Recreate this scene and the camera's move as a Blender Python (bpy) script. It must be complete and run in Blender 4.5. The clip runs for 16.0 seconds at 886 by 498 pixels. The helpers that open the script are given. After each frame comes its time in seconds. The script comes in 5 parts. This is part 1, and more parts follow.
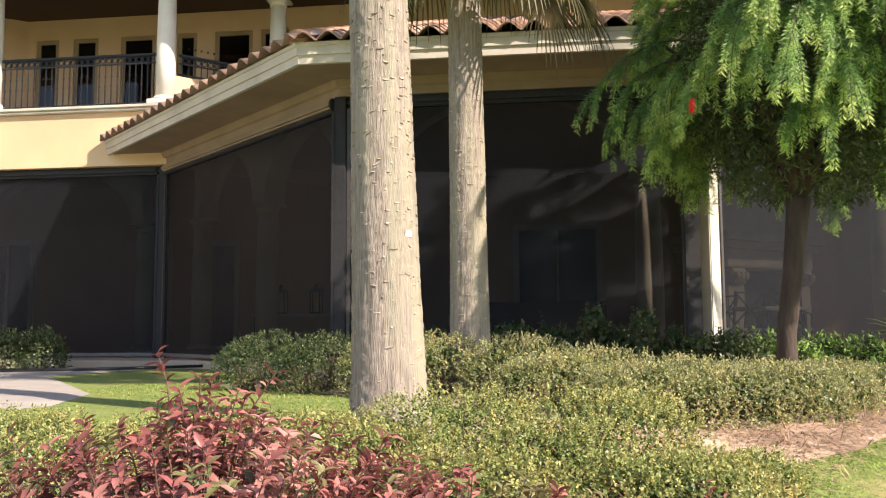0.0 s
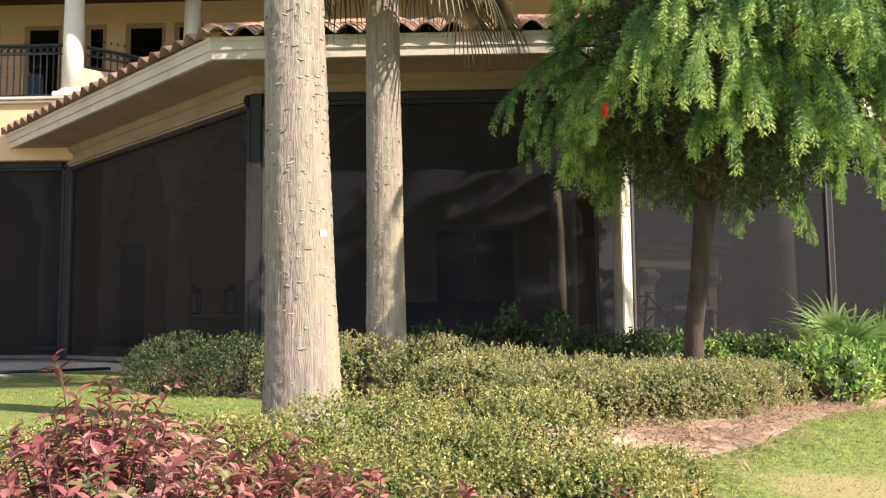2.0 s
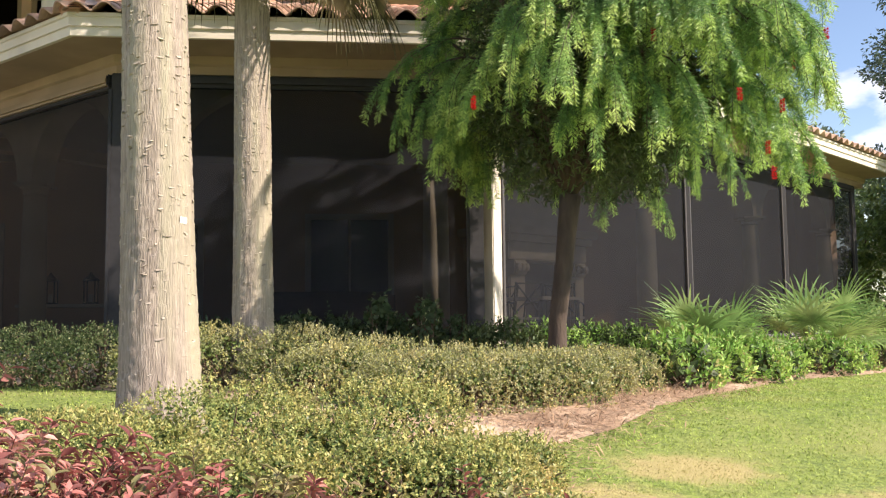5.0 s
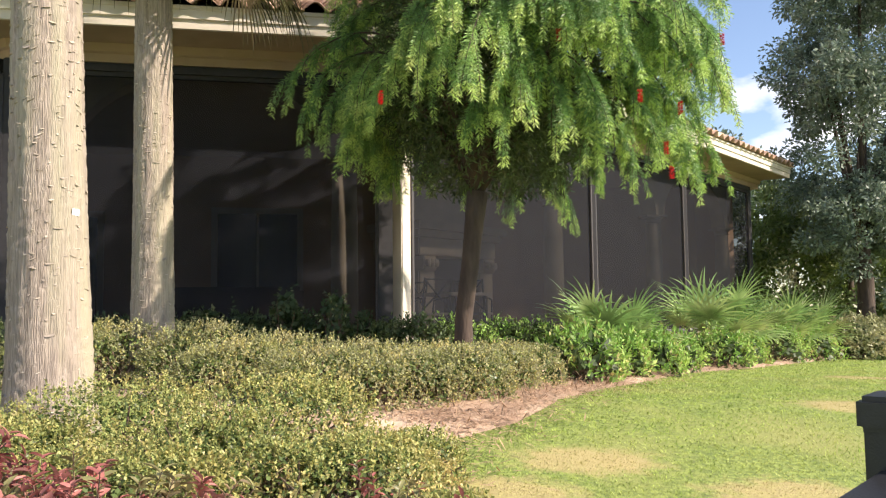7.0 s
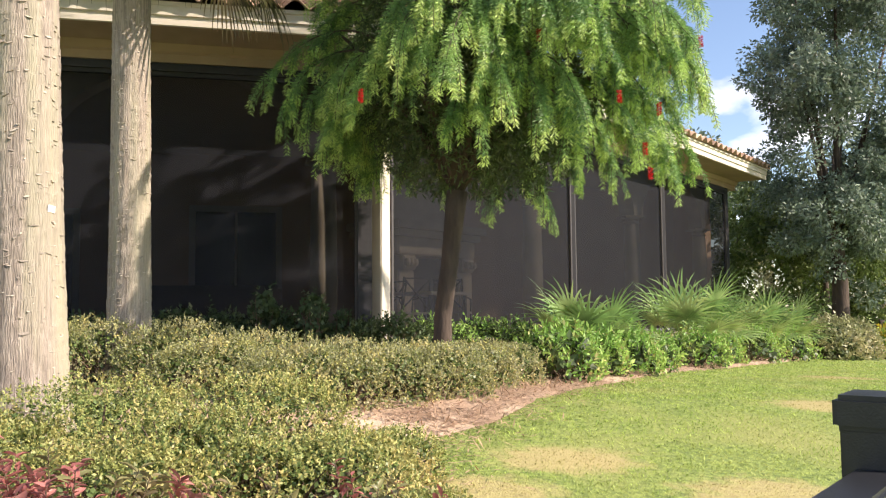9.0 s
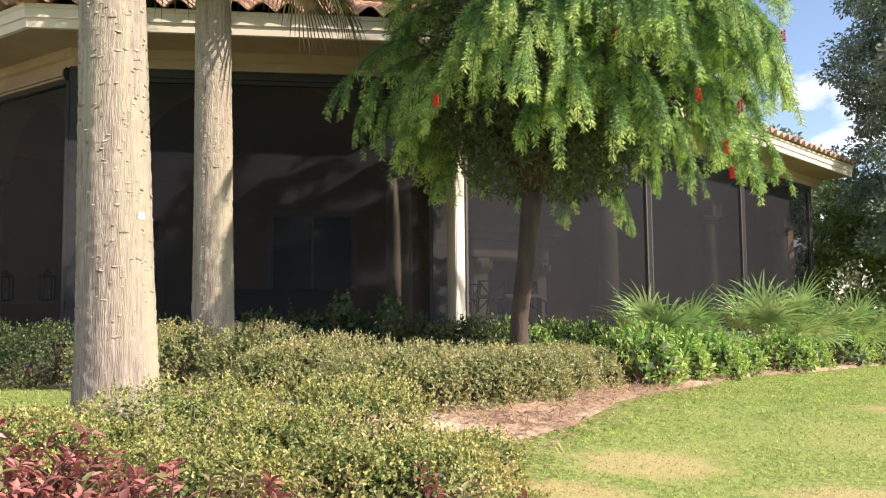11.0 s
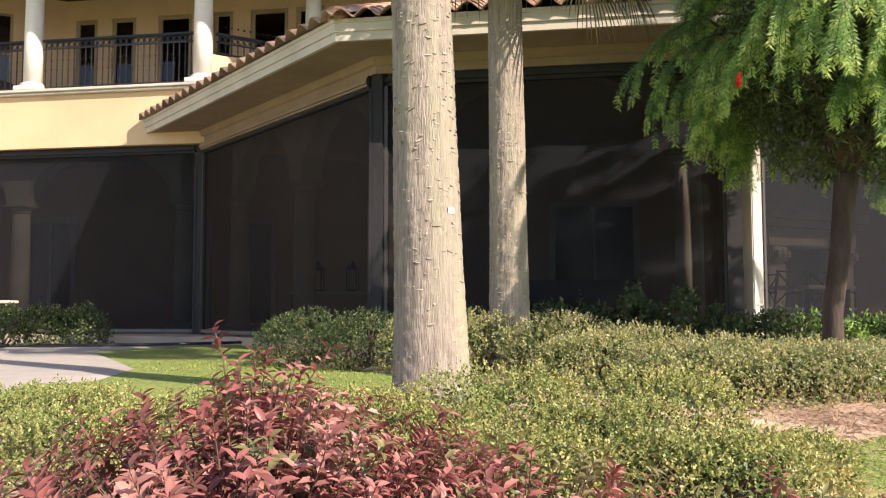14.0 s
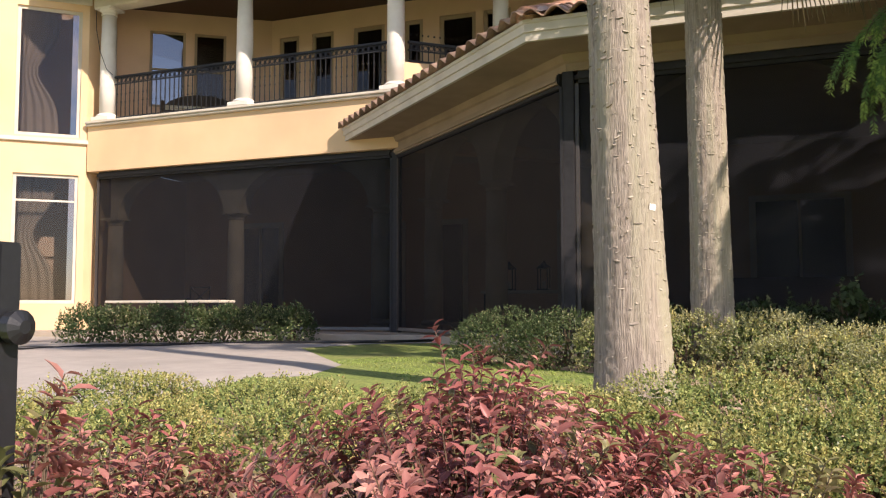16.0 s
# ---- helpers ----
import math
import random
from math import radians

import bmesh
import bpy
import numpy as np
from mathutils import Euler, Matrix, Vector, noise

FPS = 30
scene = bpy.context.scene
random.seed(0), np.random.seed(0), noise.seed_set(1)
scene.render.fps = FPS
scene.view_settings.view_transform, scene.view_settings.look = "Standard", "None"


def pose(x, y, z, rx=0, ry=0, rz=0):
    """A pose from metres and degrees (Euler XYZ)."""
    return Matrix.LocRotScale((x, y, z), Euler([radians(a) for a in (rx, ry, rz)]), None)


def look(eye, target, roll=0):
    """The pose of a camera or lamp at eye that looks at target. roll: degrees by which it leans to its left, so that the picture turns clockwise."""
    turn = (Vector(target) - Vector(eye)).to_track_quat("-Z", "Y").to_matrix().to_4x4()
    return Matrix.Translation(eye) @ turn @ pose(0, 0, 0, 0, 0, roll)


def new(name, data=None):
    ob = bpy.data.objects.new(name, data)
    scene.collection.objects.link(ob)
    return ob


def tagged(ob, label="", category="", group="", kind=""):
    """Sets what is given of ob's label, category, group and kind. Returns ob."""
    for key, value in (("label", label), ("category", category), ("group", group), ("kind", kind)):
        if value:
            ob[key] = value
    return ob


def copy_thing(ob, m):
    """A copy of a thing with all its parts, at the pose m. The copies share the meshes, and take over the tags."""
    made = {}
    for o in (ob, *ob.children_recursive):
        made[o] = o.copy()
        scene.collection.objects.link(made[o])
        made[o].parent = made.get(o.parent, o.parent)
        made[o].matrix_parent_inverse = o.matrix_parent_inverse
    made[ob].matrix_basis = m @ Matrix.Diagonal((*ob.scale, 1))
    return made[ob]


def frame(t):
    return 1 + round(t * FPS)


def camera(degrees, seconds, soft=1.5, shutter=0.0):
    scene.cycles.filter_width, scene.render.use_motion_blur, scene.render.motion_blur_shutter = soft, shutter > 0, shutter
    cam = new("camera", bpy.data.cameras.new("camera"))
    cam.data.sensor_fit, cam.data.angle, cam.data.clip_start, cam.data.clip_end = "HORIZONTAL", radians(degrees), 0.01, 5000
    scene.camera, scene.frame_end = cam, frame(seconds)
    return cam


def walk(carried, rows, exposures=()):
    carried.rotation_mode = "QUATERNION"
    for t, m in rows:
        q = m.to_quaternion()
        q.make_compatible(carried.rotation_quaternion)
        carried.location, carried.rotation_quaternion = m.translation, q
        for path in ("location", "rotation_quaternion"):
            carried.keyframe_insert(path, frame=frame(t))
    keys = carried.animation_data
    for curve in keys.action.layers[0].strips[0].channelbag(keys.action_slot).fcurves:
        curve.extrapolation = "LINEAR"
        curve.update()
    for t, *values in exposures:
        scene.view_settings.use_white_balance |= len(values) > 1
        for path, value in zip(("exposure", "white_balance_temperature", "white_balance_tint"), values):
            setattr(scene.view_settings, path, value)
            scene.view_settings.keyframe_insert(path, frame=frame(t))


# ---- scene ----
cam = camera(54.7, 16.0, soft=1.2)
# seconds, x, y, z, tilt from straight down, roll, yaw
ROWS = [
    (0.0, 0.0141, -0.0064, 0.4593, 95.395, -0.326, 7.358),
    (0.5, 0.0239, -0.0077, 0.461, 95.456, -0.678, 5.725),
    (1.0, 0.0285, -0.0047, 0.4608, 95.459, -0.699, 4.259),
    (1.5, 0.0348, -0.0005, 0.4625, 95.45, -0.705, 3.111),
    (2.0, 0.0349, 0.006, 0.4638, 95.342, -0.549, 1.928),
    (2.5, 0.044, 0.0091, 0.4633, 95.35, -0.634, 0.811),
    (3.0, 0.0554, 0.0096, 0.4649, 95.435, -0.494, -0.572),
    (3.5, 0.067, 0.013, 0.4629, 95.276, -0.361, -2.154),
    (4.0, 0.0816, 0.0196, 0.4615, 94.966, -0.535, -3.533),
    (6.5, 0.1465, 0.0108, 0.4613, 94.296, -0.554, -10.541),
    (7.0, 0.1583, 0.0125, 0.4579, 94.257, -0.688, -12.048),
    (7.5, 0.1605, 0.0143, 0.4566, 94.233, -0.736, -13.194),
    (8.0, 0.1565, 0.0142, 0.4536, 94.189, -0.446, -13.684),
    (10.5, 0.156, 0.016, 0.4614, 94.351, -0.606, -10.61),
    (11.0, 0.1262, 0.0123, 0.4571, 94.43, -0.592, -8.591),
    (11.5, 0.0956, 0.0086, 0.4569, 94.579, -0.685, -6.482),
    (12.0, 0.0624, 0.0094, 0.4555, 94.703, -0.597, -4.337),
    (12.5, 0.029, 0.0126, 0.4561, 94.638, -0.436, -1.649),
    (13.0, -0.0025, 0.0137, 0.4574, 94.383, -0.211, 1.692),
    (13.5, -0.0259, 0.0133, 0.4533, 94.068, -0.064, 5.582),
    (14.0, -0.0508, 0.0068, 0.4525, 93.959, -0.082, 9.539),
    (14.5, -0.0731, -0.0013, 0.4541, 93.847, -0.093, 13.19),
    (15.0, -0.0888, -0.01, 0.4525, 93.761, -0.075, 16.311),
    (15.5, -0.1067, -0.0202, 0.4522, 93.823, -0.096, 19.266),
    (16.0, -0.1232, -0.0296, 0.4544, 93.905, -0.09, 21.972),
]
walk(cam, [(t, pose(x, y, z, rx, 0, rz) @ pose(0, 0, 0, 0, 0, roll)) for t, x, y, z, rx, roll, rz in ROWS],
     exposures=[(0.0, 0.82, 7000, 19), (12.0, 0.86, 7000, 19), (14.0, 0.76, 7000, 21), (16.0, 0.48, 7000, 23)])

# ---- world, sun and exposure ----
SUN_AZ, SUN_EL = 120.0, 36.0   # degrees clockwise from +y, above the horizon
world = bpy.data.worlds.new("sky")
scene.world = world
world.use_nodes = True
wn = world.node_tree.nodes
wl = world.node_tree.links
sky = wn.new("ShaderNodeTexSky")
sky.sky_type = "NISHITA"
sky.sun_disc = False
sky.sun_elevation = radians(SUN_EL)
sky.sun_rotation = radians(SUN_AZ)
sky.dust_density = 0.25
sky.ozone_density = 2.6
# scattered clouds
tc = wn.new("ShaderNodeTexCoord")
mp = wn.new("ShaderNodeMapping")
mp.inputs["Scale"].default_value = (3.2, 3.2, 6.0)
mp.inputs["Location"].default_value = (0.35, 0.1, 0.55)
nz = wn.new("ShaderNodeTexNoise")
nz.inputs["Scale"].default_value = 1.6
nz.inputs["Detail"].default_value = 7.0
rp = wn.new("ShaderNodeValToRGB")
rp.color_ramp.elements[0].position = 0.55
rp.color_ramp.elements[1].position = 0.69
mixc = wn.new("ShaderNodeMixRGB")
mixc.inputs[2].default_value = (8.5, 8.6, 8.9, 1)
wl.new(tc.outputs["Generated"], mp.inputs[0])
wl.new(mp.outputs[0], nz.inputs["Vector"])
wl.new(nz.outputs["Fac"], rp.inputs[0])
wl.new(rp.outputs[0], mixc.inputs[0])
wl.new(sky.outputs[0], mixc.inputs[1])
wl.new(mixc.outputs[0], wn["Background"].inputs[0])
wn["Background"].inputs[1].default_value = 0.125
sun = new("sun", bpy.data.lights.new("sun", "SUN"))
sun.data.energy = 5.0
sun.data.angle = radians(0.6)
sun.data.color = (1.0, 0.93, 0.82)
_a, _e = radians(SUN_AZ), radians(SUN_EL)
SUN_DIR = Vector((math.sin(_a) * math.cos(_e), math.cos(_a) * math.cos(_e), math.sin(_e)))
sun.matrix_world = look(SUN_DIR * 40, (0, 0, 0))


# ---- materials ----
def material(name, c1, c2=None, scale=4.0, rough=0.8, metal=0.0, bump=0.0, bscale=60.0, detail=6.0, spec=0.5,
             c3=None, scale3=0.7, translucent=0.0, per_object=0.0, per_island=0.0, stretch=(1, 1, 1)):
    """A procedural surface: two tones of grain, a third of stains, and a fine relief."""
    m = bpy.data.materials.new(name)
    m.use_nodes = True
    n, l = m.node_tree.nodes, m.node_tree.links
    b = n["Principled BSDF"]
    b.inputs["Roughness"].default_value = rough
    b.inputs["Metallic"].default_value = metal
    b.inputs["Specular IOR Level"].default_value = spec
    c2 = c2 or tuple(v * 0.85 for v in c1)
    co = n.new("ShaderNodeTexCoord")
    mg = n.new("ShaderNodeMapping")
    mg.inputs["Scale"].default_value = stretch
    l.new(co.outputs["Object"], mg.inputs[0])
    t1 = n.new("ShaderNodeTexNoise")
    t1.inputs["Scale"].default_value, t1.inputs["Detail"].default_value = scale, detail
    l.new(mg.outputs[0], t1.inputs["Vector"])
    r1 = n.new("ShaderNodeValToRGB")
    r1.color_ramp.elements[0].position, r1.color_ramp.elements[1].position = 0.32, 0.68
    r1.color_ramp.elements[0].color, r1.color_ramp.elements[1].color = (*c2, 1), (*c1, 1)
    l.new(t1.outputs["Fac"], r1.inputs[0])
    out = r1.outputs[0]
    if c3:
        t3 = n.new("ShaderNodeTexNoise")
        t3.inputs["Scale"].default_value, t3.inputs["Detail"].default_value = scale3, 8.0
        l.new(mg.outputs[0], t3.inputs["Vector"])
        r3 = n.new("ShaderNodeValToRGB")
        r3.color_ramp.elements[0].position, r3.color_ramp.elements[1].position = 0.48, 0.68
        l.new(t3.outputs["Fac"], r3.inputs[0])
        x3 = n.new("ShaderNodeMixRGB")
        x3.inputs[2].default_value = (*c3, 1)
        l.new(r3.outputs[0], x3.inputs[0])
        l.new(out, x3.inputs[1])
        out = x3.outputs[0]
    for amount, kind in ((per_object, "o"), (per_island, "i")):
        if amount:
            if kind == "o":
                src = n.new("ShaderNodeObjectInfo").outputs["Random"]
            else:
                src = n.new("ShaderNodeNewGeometry").outputs["Random Per Island"]
            mr = n.new("ShaderNodeMapRange")
            mr.inputs[3].default_value, mr.inputs[4].default_value = 1 - amount, 1 + amount
            l.new(src, mr.inputs[0])
            hv = n.new("ShaderNodeHueSaturation")
            l.new(mr.outputs[0], hv.inputs["Value"])
            l.new(out, hv.inputs["Color"])
            out = hv.outputs[0]
    l.new(out, b.inputs["Base Color"])
    if bump:
        tb = n.new("ShaderNodeTexNoise")
        tb.inputs["Scale"].default_value, tb.inputs["Detail"].default_value = bscale, 5.0
        l.new(mg.outputs[0], tb.inputs["Vector"])
        bp = n.new("ShaderNodeBump")
        bp.inputs["Strength"].default_value, bp.inputs["Distance"].default_value = bump, 0.01
        l.new(tb.outputs["Fac"], bp.inputs["Height"])
        l.new(bp.outputs[0], b.inputs["Normal"])
    if translucent:
        tr = n.new("ShaderNodeBsdfTranslucent")
        l.new(out, tr.inputs[0])
        mx = n.new("ShaderNodeMixShader")
        mx.inputs[0].default_value = translucent
        l.new(b.outputs[0], mx.inputs[1])
        l.new(tr.outputs[0], mx.inputs[2])
        l.new(mx.outputs[0], n["Material Output"].inputs[0])
    return m


def screen_material(name, colour, open_part):
    """Woven solar screen: dark yarn with gaps that let a part of the light straight through."""
    m = bpy.data.materials.new(name)
    m.use_nodes = True
    n, l = m.node_tree.nodes, m.node_tree.links
    b = n["Principled BSDF"]
    b.inputs["Base Color"].default_value = (*colour, 1)
    b.inputs["Roughness"].default_value = 0.55
    b.inputs["Specular IOR Level"].default_value = 0.12
    t = n.new("ShaderNodeBsdfTransparent")
    x = n.new("ShaderNodeMixShader")
    co = n.new("ShaderNodeTexCoord")
    nzz = n.new("ShaderNodeTexNoise")
    nzz.inputs["Scale"].default_value = 0.9
    l.new(co.outputs["Object"], nzz.inputs["Vector"])
    mr = n.new("ShaderNodeMapRange")
    mr.inputs[3].default_value, mr.inputs[4].default_value = open_part * 0.9, open_part * 1.1
    l.new(nzz.outputs["Fac"], mr.inputs[0])
    l.new(mr.outputs[0], x.inputs[0])
    l.new(b.outputs[0], x.inputs[1])
    l.new(t.outputs[0], x.inputs[2])
    l.new(x.outputs[0], n["Material Output"].inputs[0])
    return m


def glass_material(name, tint=(0.8, 0.85, 0.85)):
    m = bpy.data.materials.new(name)
    m.use_nodes = True
    n, l = m.node_tree.nodes, m.node_tree.links
    t = n.new("ShaderNodeBsdfTransparent")
    t.inputs[0].default_value = (*tint, 1)
    gl = n.new("ShaderNodeBsdfGlossy")
    gl.inputs["Roughness"].default_value = 0.02
    fr = n.new("ShaderNodeFresnel")
    fr.inputs[0].default_value = 1.5
    x = n.new("ShaderNodeMixShader")
    l.new(fr.outputs[0], x.inputs[0])
    l.new(t.outputs[0], x.inputs[1])
    l.new(gl.outputs[0], x.inputs[2])
    l.new(x.outputs[0], n["Material Output"].inputs[0])
    return m


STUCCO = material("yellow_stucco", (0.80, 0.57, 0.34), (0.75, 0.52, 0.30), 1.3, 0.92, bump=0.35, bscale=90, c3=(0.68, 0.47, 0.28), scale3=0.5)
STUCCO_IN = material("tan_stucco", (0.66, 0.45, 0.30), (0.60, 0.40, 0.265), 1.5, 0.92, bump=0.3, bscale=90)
SOFFIT = material("soffit_board", (0.36, 0.265, 0.18), (0.31, 0.225, 0.15), 3.0, 0.85, bump=0.15, bscale=60, c3=(0.27, 0.20, 0.135), scale3=0.8)
CREAM = material("cream_trim", (0.66, 0.60, 0.50), (0.60, 0.54, 0.44), 3.0, 0.75, bump=0.15, bscale=120, c3=(0.50, 0.45, 0.37), scale3=1.1)
WHITE = material("white_column_paint", (0.80, 0.76, 0.68), (0.75, 0.70, 0.62), 3.0, 0.7, bump=0.12, bscale=80, c3=(0.66, 0.61, 0.52), scale3=1.6)
STONE = material("cast_stone", (0.70, 0.60, 0.45), (0.62, 0.52, 0.38), 5.0, 0.85, bump=0.3, bscale=50, c3=(0.56, 0.47, 0.35), scale3=1.4)
BRONZE = material("dark_bronze_frame", (0.038, 0.037, 0.04), (0.03, 0.029, 0.031), 20, 0.62, metal=0.0, bump=0.05, spec=0.25)
TRACK = material("brown_anodised_track", (0.085, 0.075, 0.07), (0.06, 0.053, 0.05), 25, 0.45, metal=0.2, bump=0.05)
SILVER = material("worn_aluminium_track", (0.20, 0.20, 0.20), (0.15, 0.15, 0.15), 30, 0.5, metal=0.3)
IRON = material("black_wrought_iron", (0.03, 0.03, 0.033), (0.022, 0.022, 0.024), 40, 0.5, metal=0.4, bump=0.1)
FENCE = material("black_powder_coat", (0.022, 0.023, 0.026), (0.017, 0.018, 0.02), 40, 0.38, metal=0.1, bump=0.08, bscale=300)
TILE = material("terracotta_tile", (0.47, 0.29, 0.205), (0.25, 0.165, 0.125), 7, 0.9, bump=0.4, bscale=60, c3=(0.60, 0.44, 0.33), scale3=2.6, per_object=0.35)
TILE_HIP = material("orange_hip_tile", (0.56, 0.28, 0.17), (0.36, 0.19, 0.125), 6, 0.85, bump=0.4, bscale=60, c3=(0.60, 0.44, 0.34), scale3=2.2, per_object=0.2)
TILE_J = material("terracotta_tile_field", (0.47, 0.29, 0.205), (0.25, 0.165, 0.125), 7, 0.9, bump=0.4, bscale=60, c3=(0.60, 0.44, 0.33), scale3=2.6, per_island=0.35)
SCREEN = screen_material("charcoal_screen_fabric", (0.0115, 0.0125, 0.0155), 0.17)
DARKGLASS = glass_material("tinted_glass", (0.55, 0.52, 0.52))
WOOD = material("dark_stained_wood", (0.055, 0.022, 0.014), (0.035, 0.015, 0.010), 5, 0.55, bump=0.2, bscale=30, stretch=(1, 12, 12))
PLASTER = material("interior_plaster", (0.52, 0.42, 0.30), (0.48, 0.38, 0.27), 2, 0.9)
# dark tone painted for unlit rooms; also colours the sofa cushions and firebox
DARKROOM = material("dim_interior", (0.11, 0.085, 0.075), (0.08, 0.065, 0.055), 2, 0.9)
CURTAIN = material("pale_curtain", (0.55, 0.50, 0.40), (0.45, 0.40, 0.31), 6, 0.9, stretch=(12, 12, 1))
PAVER = material("pale_concrete", (0.43, 0.39, 0.34), (0.37, 0.33, 0.29), 6, 0.9, bump=0.3, bscale=70, c3=(0.34, 0.31, 0.27), scale3=0.9)
PATIO = material("travertine_patio", (0.50, 0.42, 0.33), (0.44, 0.36, 0.28), 4, 0.7, bump=0.2, bscale=40, c3=(0.38, 0.32, 0.25), scale3=0.8)
BARK_PALM = material("palm_bark", (0.43, 0.365, 0.295), (0.21, 0.172, 0.138), 26, 0.95, bump=1.0, bscale=60, c3=(0.37, 0.34, 0.24), scale3=2.2, stretch=(3.0, 3.0, 0.18))
BARK_FLAP = material("torn_leaf_base", (0.45, 0.385, 0.31), (0.31, 0.26, 0.205), 12, 0.95, bump=0.6, bscale=80, c3=(0.40, 0.36, 0.26), scale3=2.2, per_island=0.35)
BARK = material("rough_brown_bark", (0.095, 0.068, 0.05), (0.048, 0.034, 0.026), 12, 0.95, bump=1.0, bscale=40, stretch=(1, 1, 0.3))
GRASS = material("lawn_grass", (0.29, 0.36, 0.08), (0.10, 0.15, 0.033), 28.0, 0.9, bump=1.0, bscale=90, detail=9.0, c3=(0.27, 0.29, 0.085), scale3=0.9)
BLADE = material("grass_blade", (0.44, 0.54, 0.13), (0.20, 0.31, 0.06), 7.0, 0.6, c3=(0.43, 0.46, 0.15), scale3=1.1, translucent=0.4, per_island=0.35)
MULCH = material("pine_straw_mulch", (0.52, 0.37, 0.25), (0.32, 0.21, 0.14), 14, 0.95, bump=1.0, bscale=80, c3=(0.60, 0.46, 0.33), scale3=3)
STRAW = material("pine_straw", (0.46, 0.31, 0.20), (0.30, 0.19, 0.12), 3, 0.9, per_island=0.4)


def wear_patches(m, colour, spots):
    """Straw-coloured worn spots (x, y, radius) with ragged edges, laid over a lawn material."""
    n, l = m.node_tree.nodes, m.node_tree.links
    b = n["Principled BSDF"]
    out = b.inputs["Base Color"].links[0].from_socket
    targets = [k.to_socket for k in list(out.links)]
    geo = n.new("ShaderNodeNewGeometry")
    nz2 = n.new("ShaderNodeTexNoise")
    nz2.inputs["Scale"].default_value, nz2.inputs["Detail"].default_value = 9.0, 12.0
    l.new(geo.outputs["Position"], nz2.inputs["Vector"])
    for x, y, r in spots:
        mp2 = n.new("ShaderNodeVectorMath")
        mp2.operation = "MULTIPLY_ADD"
        mp2.inputs[1].default_value = (1 / r, 1 / r * 1.7, 0)
        mp2.inputs[2].default_value = (-x / r, -y / r * 1.7, 0)
        l.new(geo.outputs["Position"], mp2.inputs[0])
        ln = n.new("ShaderNodeVectorMath")
        ln.operation = "LENGTH"
        l.new(mp2.outputs[0], ln.inputs[0])
        ad = n.new("ShaderNodeMath")
        ad.operation = "ADD"
        l.new(ln.outputs["Value"], ad.inputs[0])
        l.new(nz2.outputs["Fac"], ad.inputs[1])
        mr = n.new("ShaderNodeMapRange")
        mr.inputs[1].default_value, mr.inputs[2].default_value = 1.05, 1.5
        mr.inputs[3].default_value, mr.inputs[4].default_value = 0.62, 0.0
        l.new(ad.outputs[0], mr.inputs[0])
        mx = n.new("ShaderNodeMixRGB")
        mx.inputs[2].default_value = (*colour, 1)
        l.new(mr.outputs[0], mx.inputs[0])
        l.new(out, mx.inputs[1])
        out = mx.outputs[0]
    for s in targets:
        l.new(out, s)


SPOTS = ((1.9, 4.5, 0.5), (2.75, 3.9, 0.55), (1.3, 4.0, 0.45), (4.6, 5.9, 0.5), (7.5, 9.4, 0.7), (2.2, 2.8, 0.7))
for m_ in (GRASS, BLADE):
    wear_patches(m_, (0.47, 0.35, 0.17), SPOTS)
STEM = material("shrub_stem", (0.16, 0.11, 0.07), (0.10, 0.07, 0.045), 20, 0.9, bump=0.3)


def leaf_material(name, a, b, c=None, trans=0.35, rough=0.5, isl=0.35, scale=1.4, scale3=2.0):
    return material(name, a, b, scale, rough, c3=c, scale3=scale3, translucent=trans, per_island=isl, spec=0.4)


L_BOX = leaf_material("boxleaf_foliage", (0.47, 0.46, 0.16), (0.27, 0.32, 0.10), (0.58, 0.45, 0.19), scale3=1.7, trans=0.3)
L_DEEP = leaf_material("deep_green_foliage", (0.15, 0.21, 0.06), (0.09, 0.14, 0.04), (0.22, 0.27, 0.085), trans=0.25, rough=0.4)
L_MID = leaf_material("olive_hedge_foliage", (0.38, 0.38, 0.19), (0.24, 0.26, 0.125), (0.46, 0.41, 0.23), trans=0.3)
# dark leaf tone, also used where shade is put into the leaves
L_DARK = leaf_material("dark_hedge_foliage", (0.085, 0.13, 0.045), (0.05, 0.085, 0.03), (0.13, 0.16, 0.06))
L_RED = leaf_material("burgundy_foliage", (0.46, 0.172, 0.15), (0.27, 0.09, 0.08), (0.58, 0.31, 0.25), trans=0.3, rough=0.38, isl=0.5, scale3=3)
L_REDGREEN = leaf_material("bronze_green_foliage", (0.28, 0.24, 0.11), (0.17, 0.19, 0.075), (0.34, 0.21, 0.14), trans=0.3, rough=0.4)
L_GREEN = leaf_material("fresh_green_foliage", (0.32, 0.51, 0.11), (0.17, 0.34, 0.07), (0.45, 0.58, 0.16), trans=0.35)
L_BRUSH = leaf_material("weeping_tree_foliage", (0.19, 0.34, 0.10), (0.10, 0.21, 0.06), (0.29, 0.46, 0.13), trans=0.36, rough=0.38, scale=0.9, scale3=0.8)
L_SHOOT = leaf_material("weeping_tree_shoots", (0.46, 0.62, 0.16), (0.30, 0.47, 0.11), (0.56, 0.68, 0.22), trans=0.38, scale=0.9, scale3=0.8)
L_PALMETTO = leaf_material("palmetto_foliage", (0.27, 0.42, 0.14), (0.14, 0.25, 0.075), (0.42, 0.52, 0.21), trans=0.25, rough=0.32)
L_OAK = leaf_material("far_tree_foliage", (0.18, 0.24, 0.17), (0.09, 0.13, 0.09), (0.27, 0.33, 0.24), rough=0.5, trans=0.25)
L_FROND = leaf_material("dry_palm_frond", (0.12, 0.115, 0.05), (0.07, 0.075, 0.03), (0.20, 0.16, 0.085), trans=0.2)
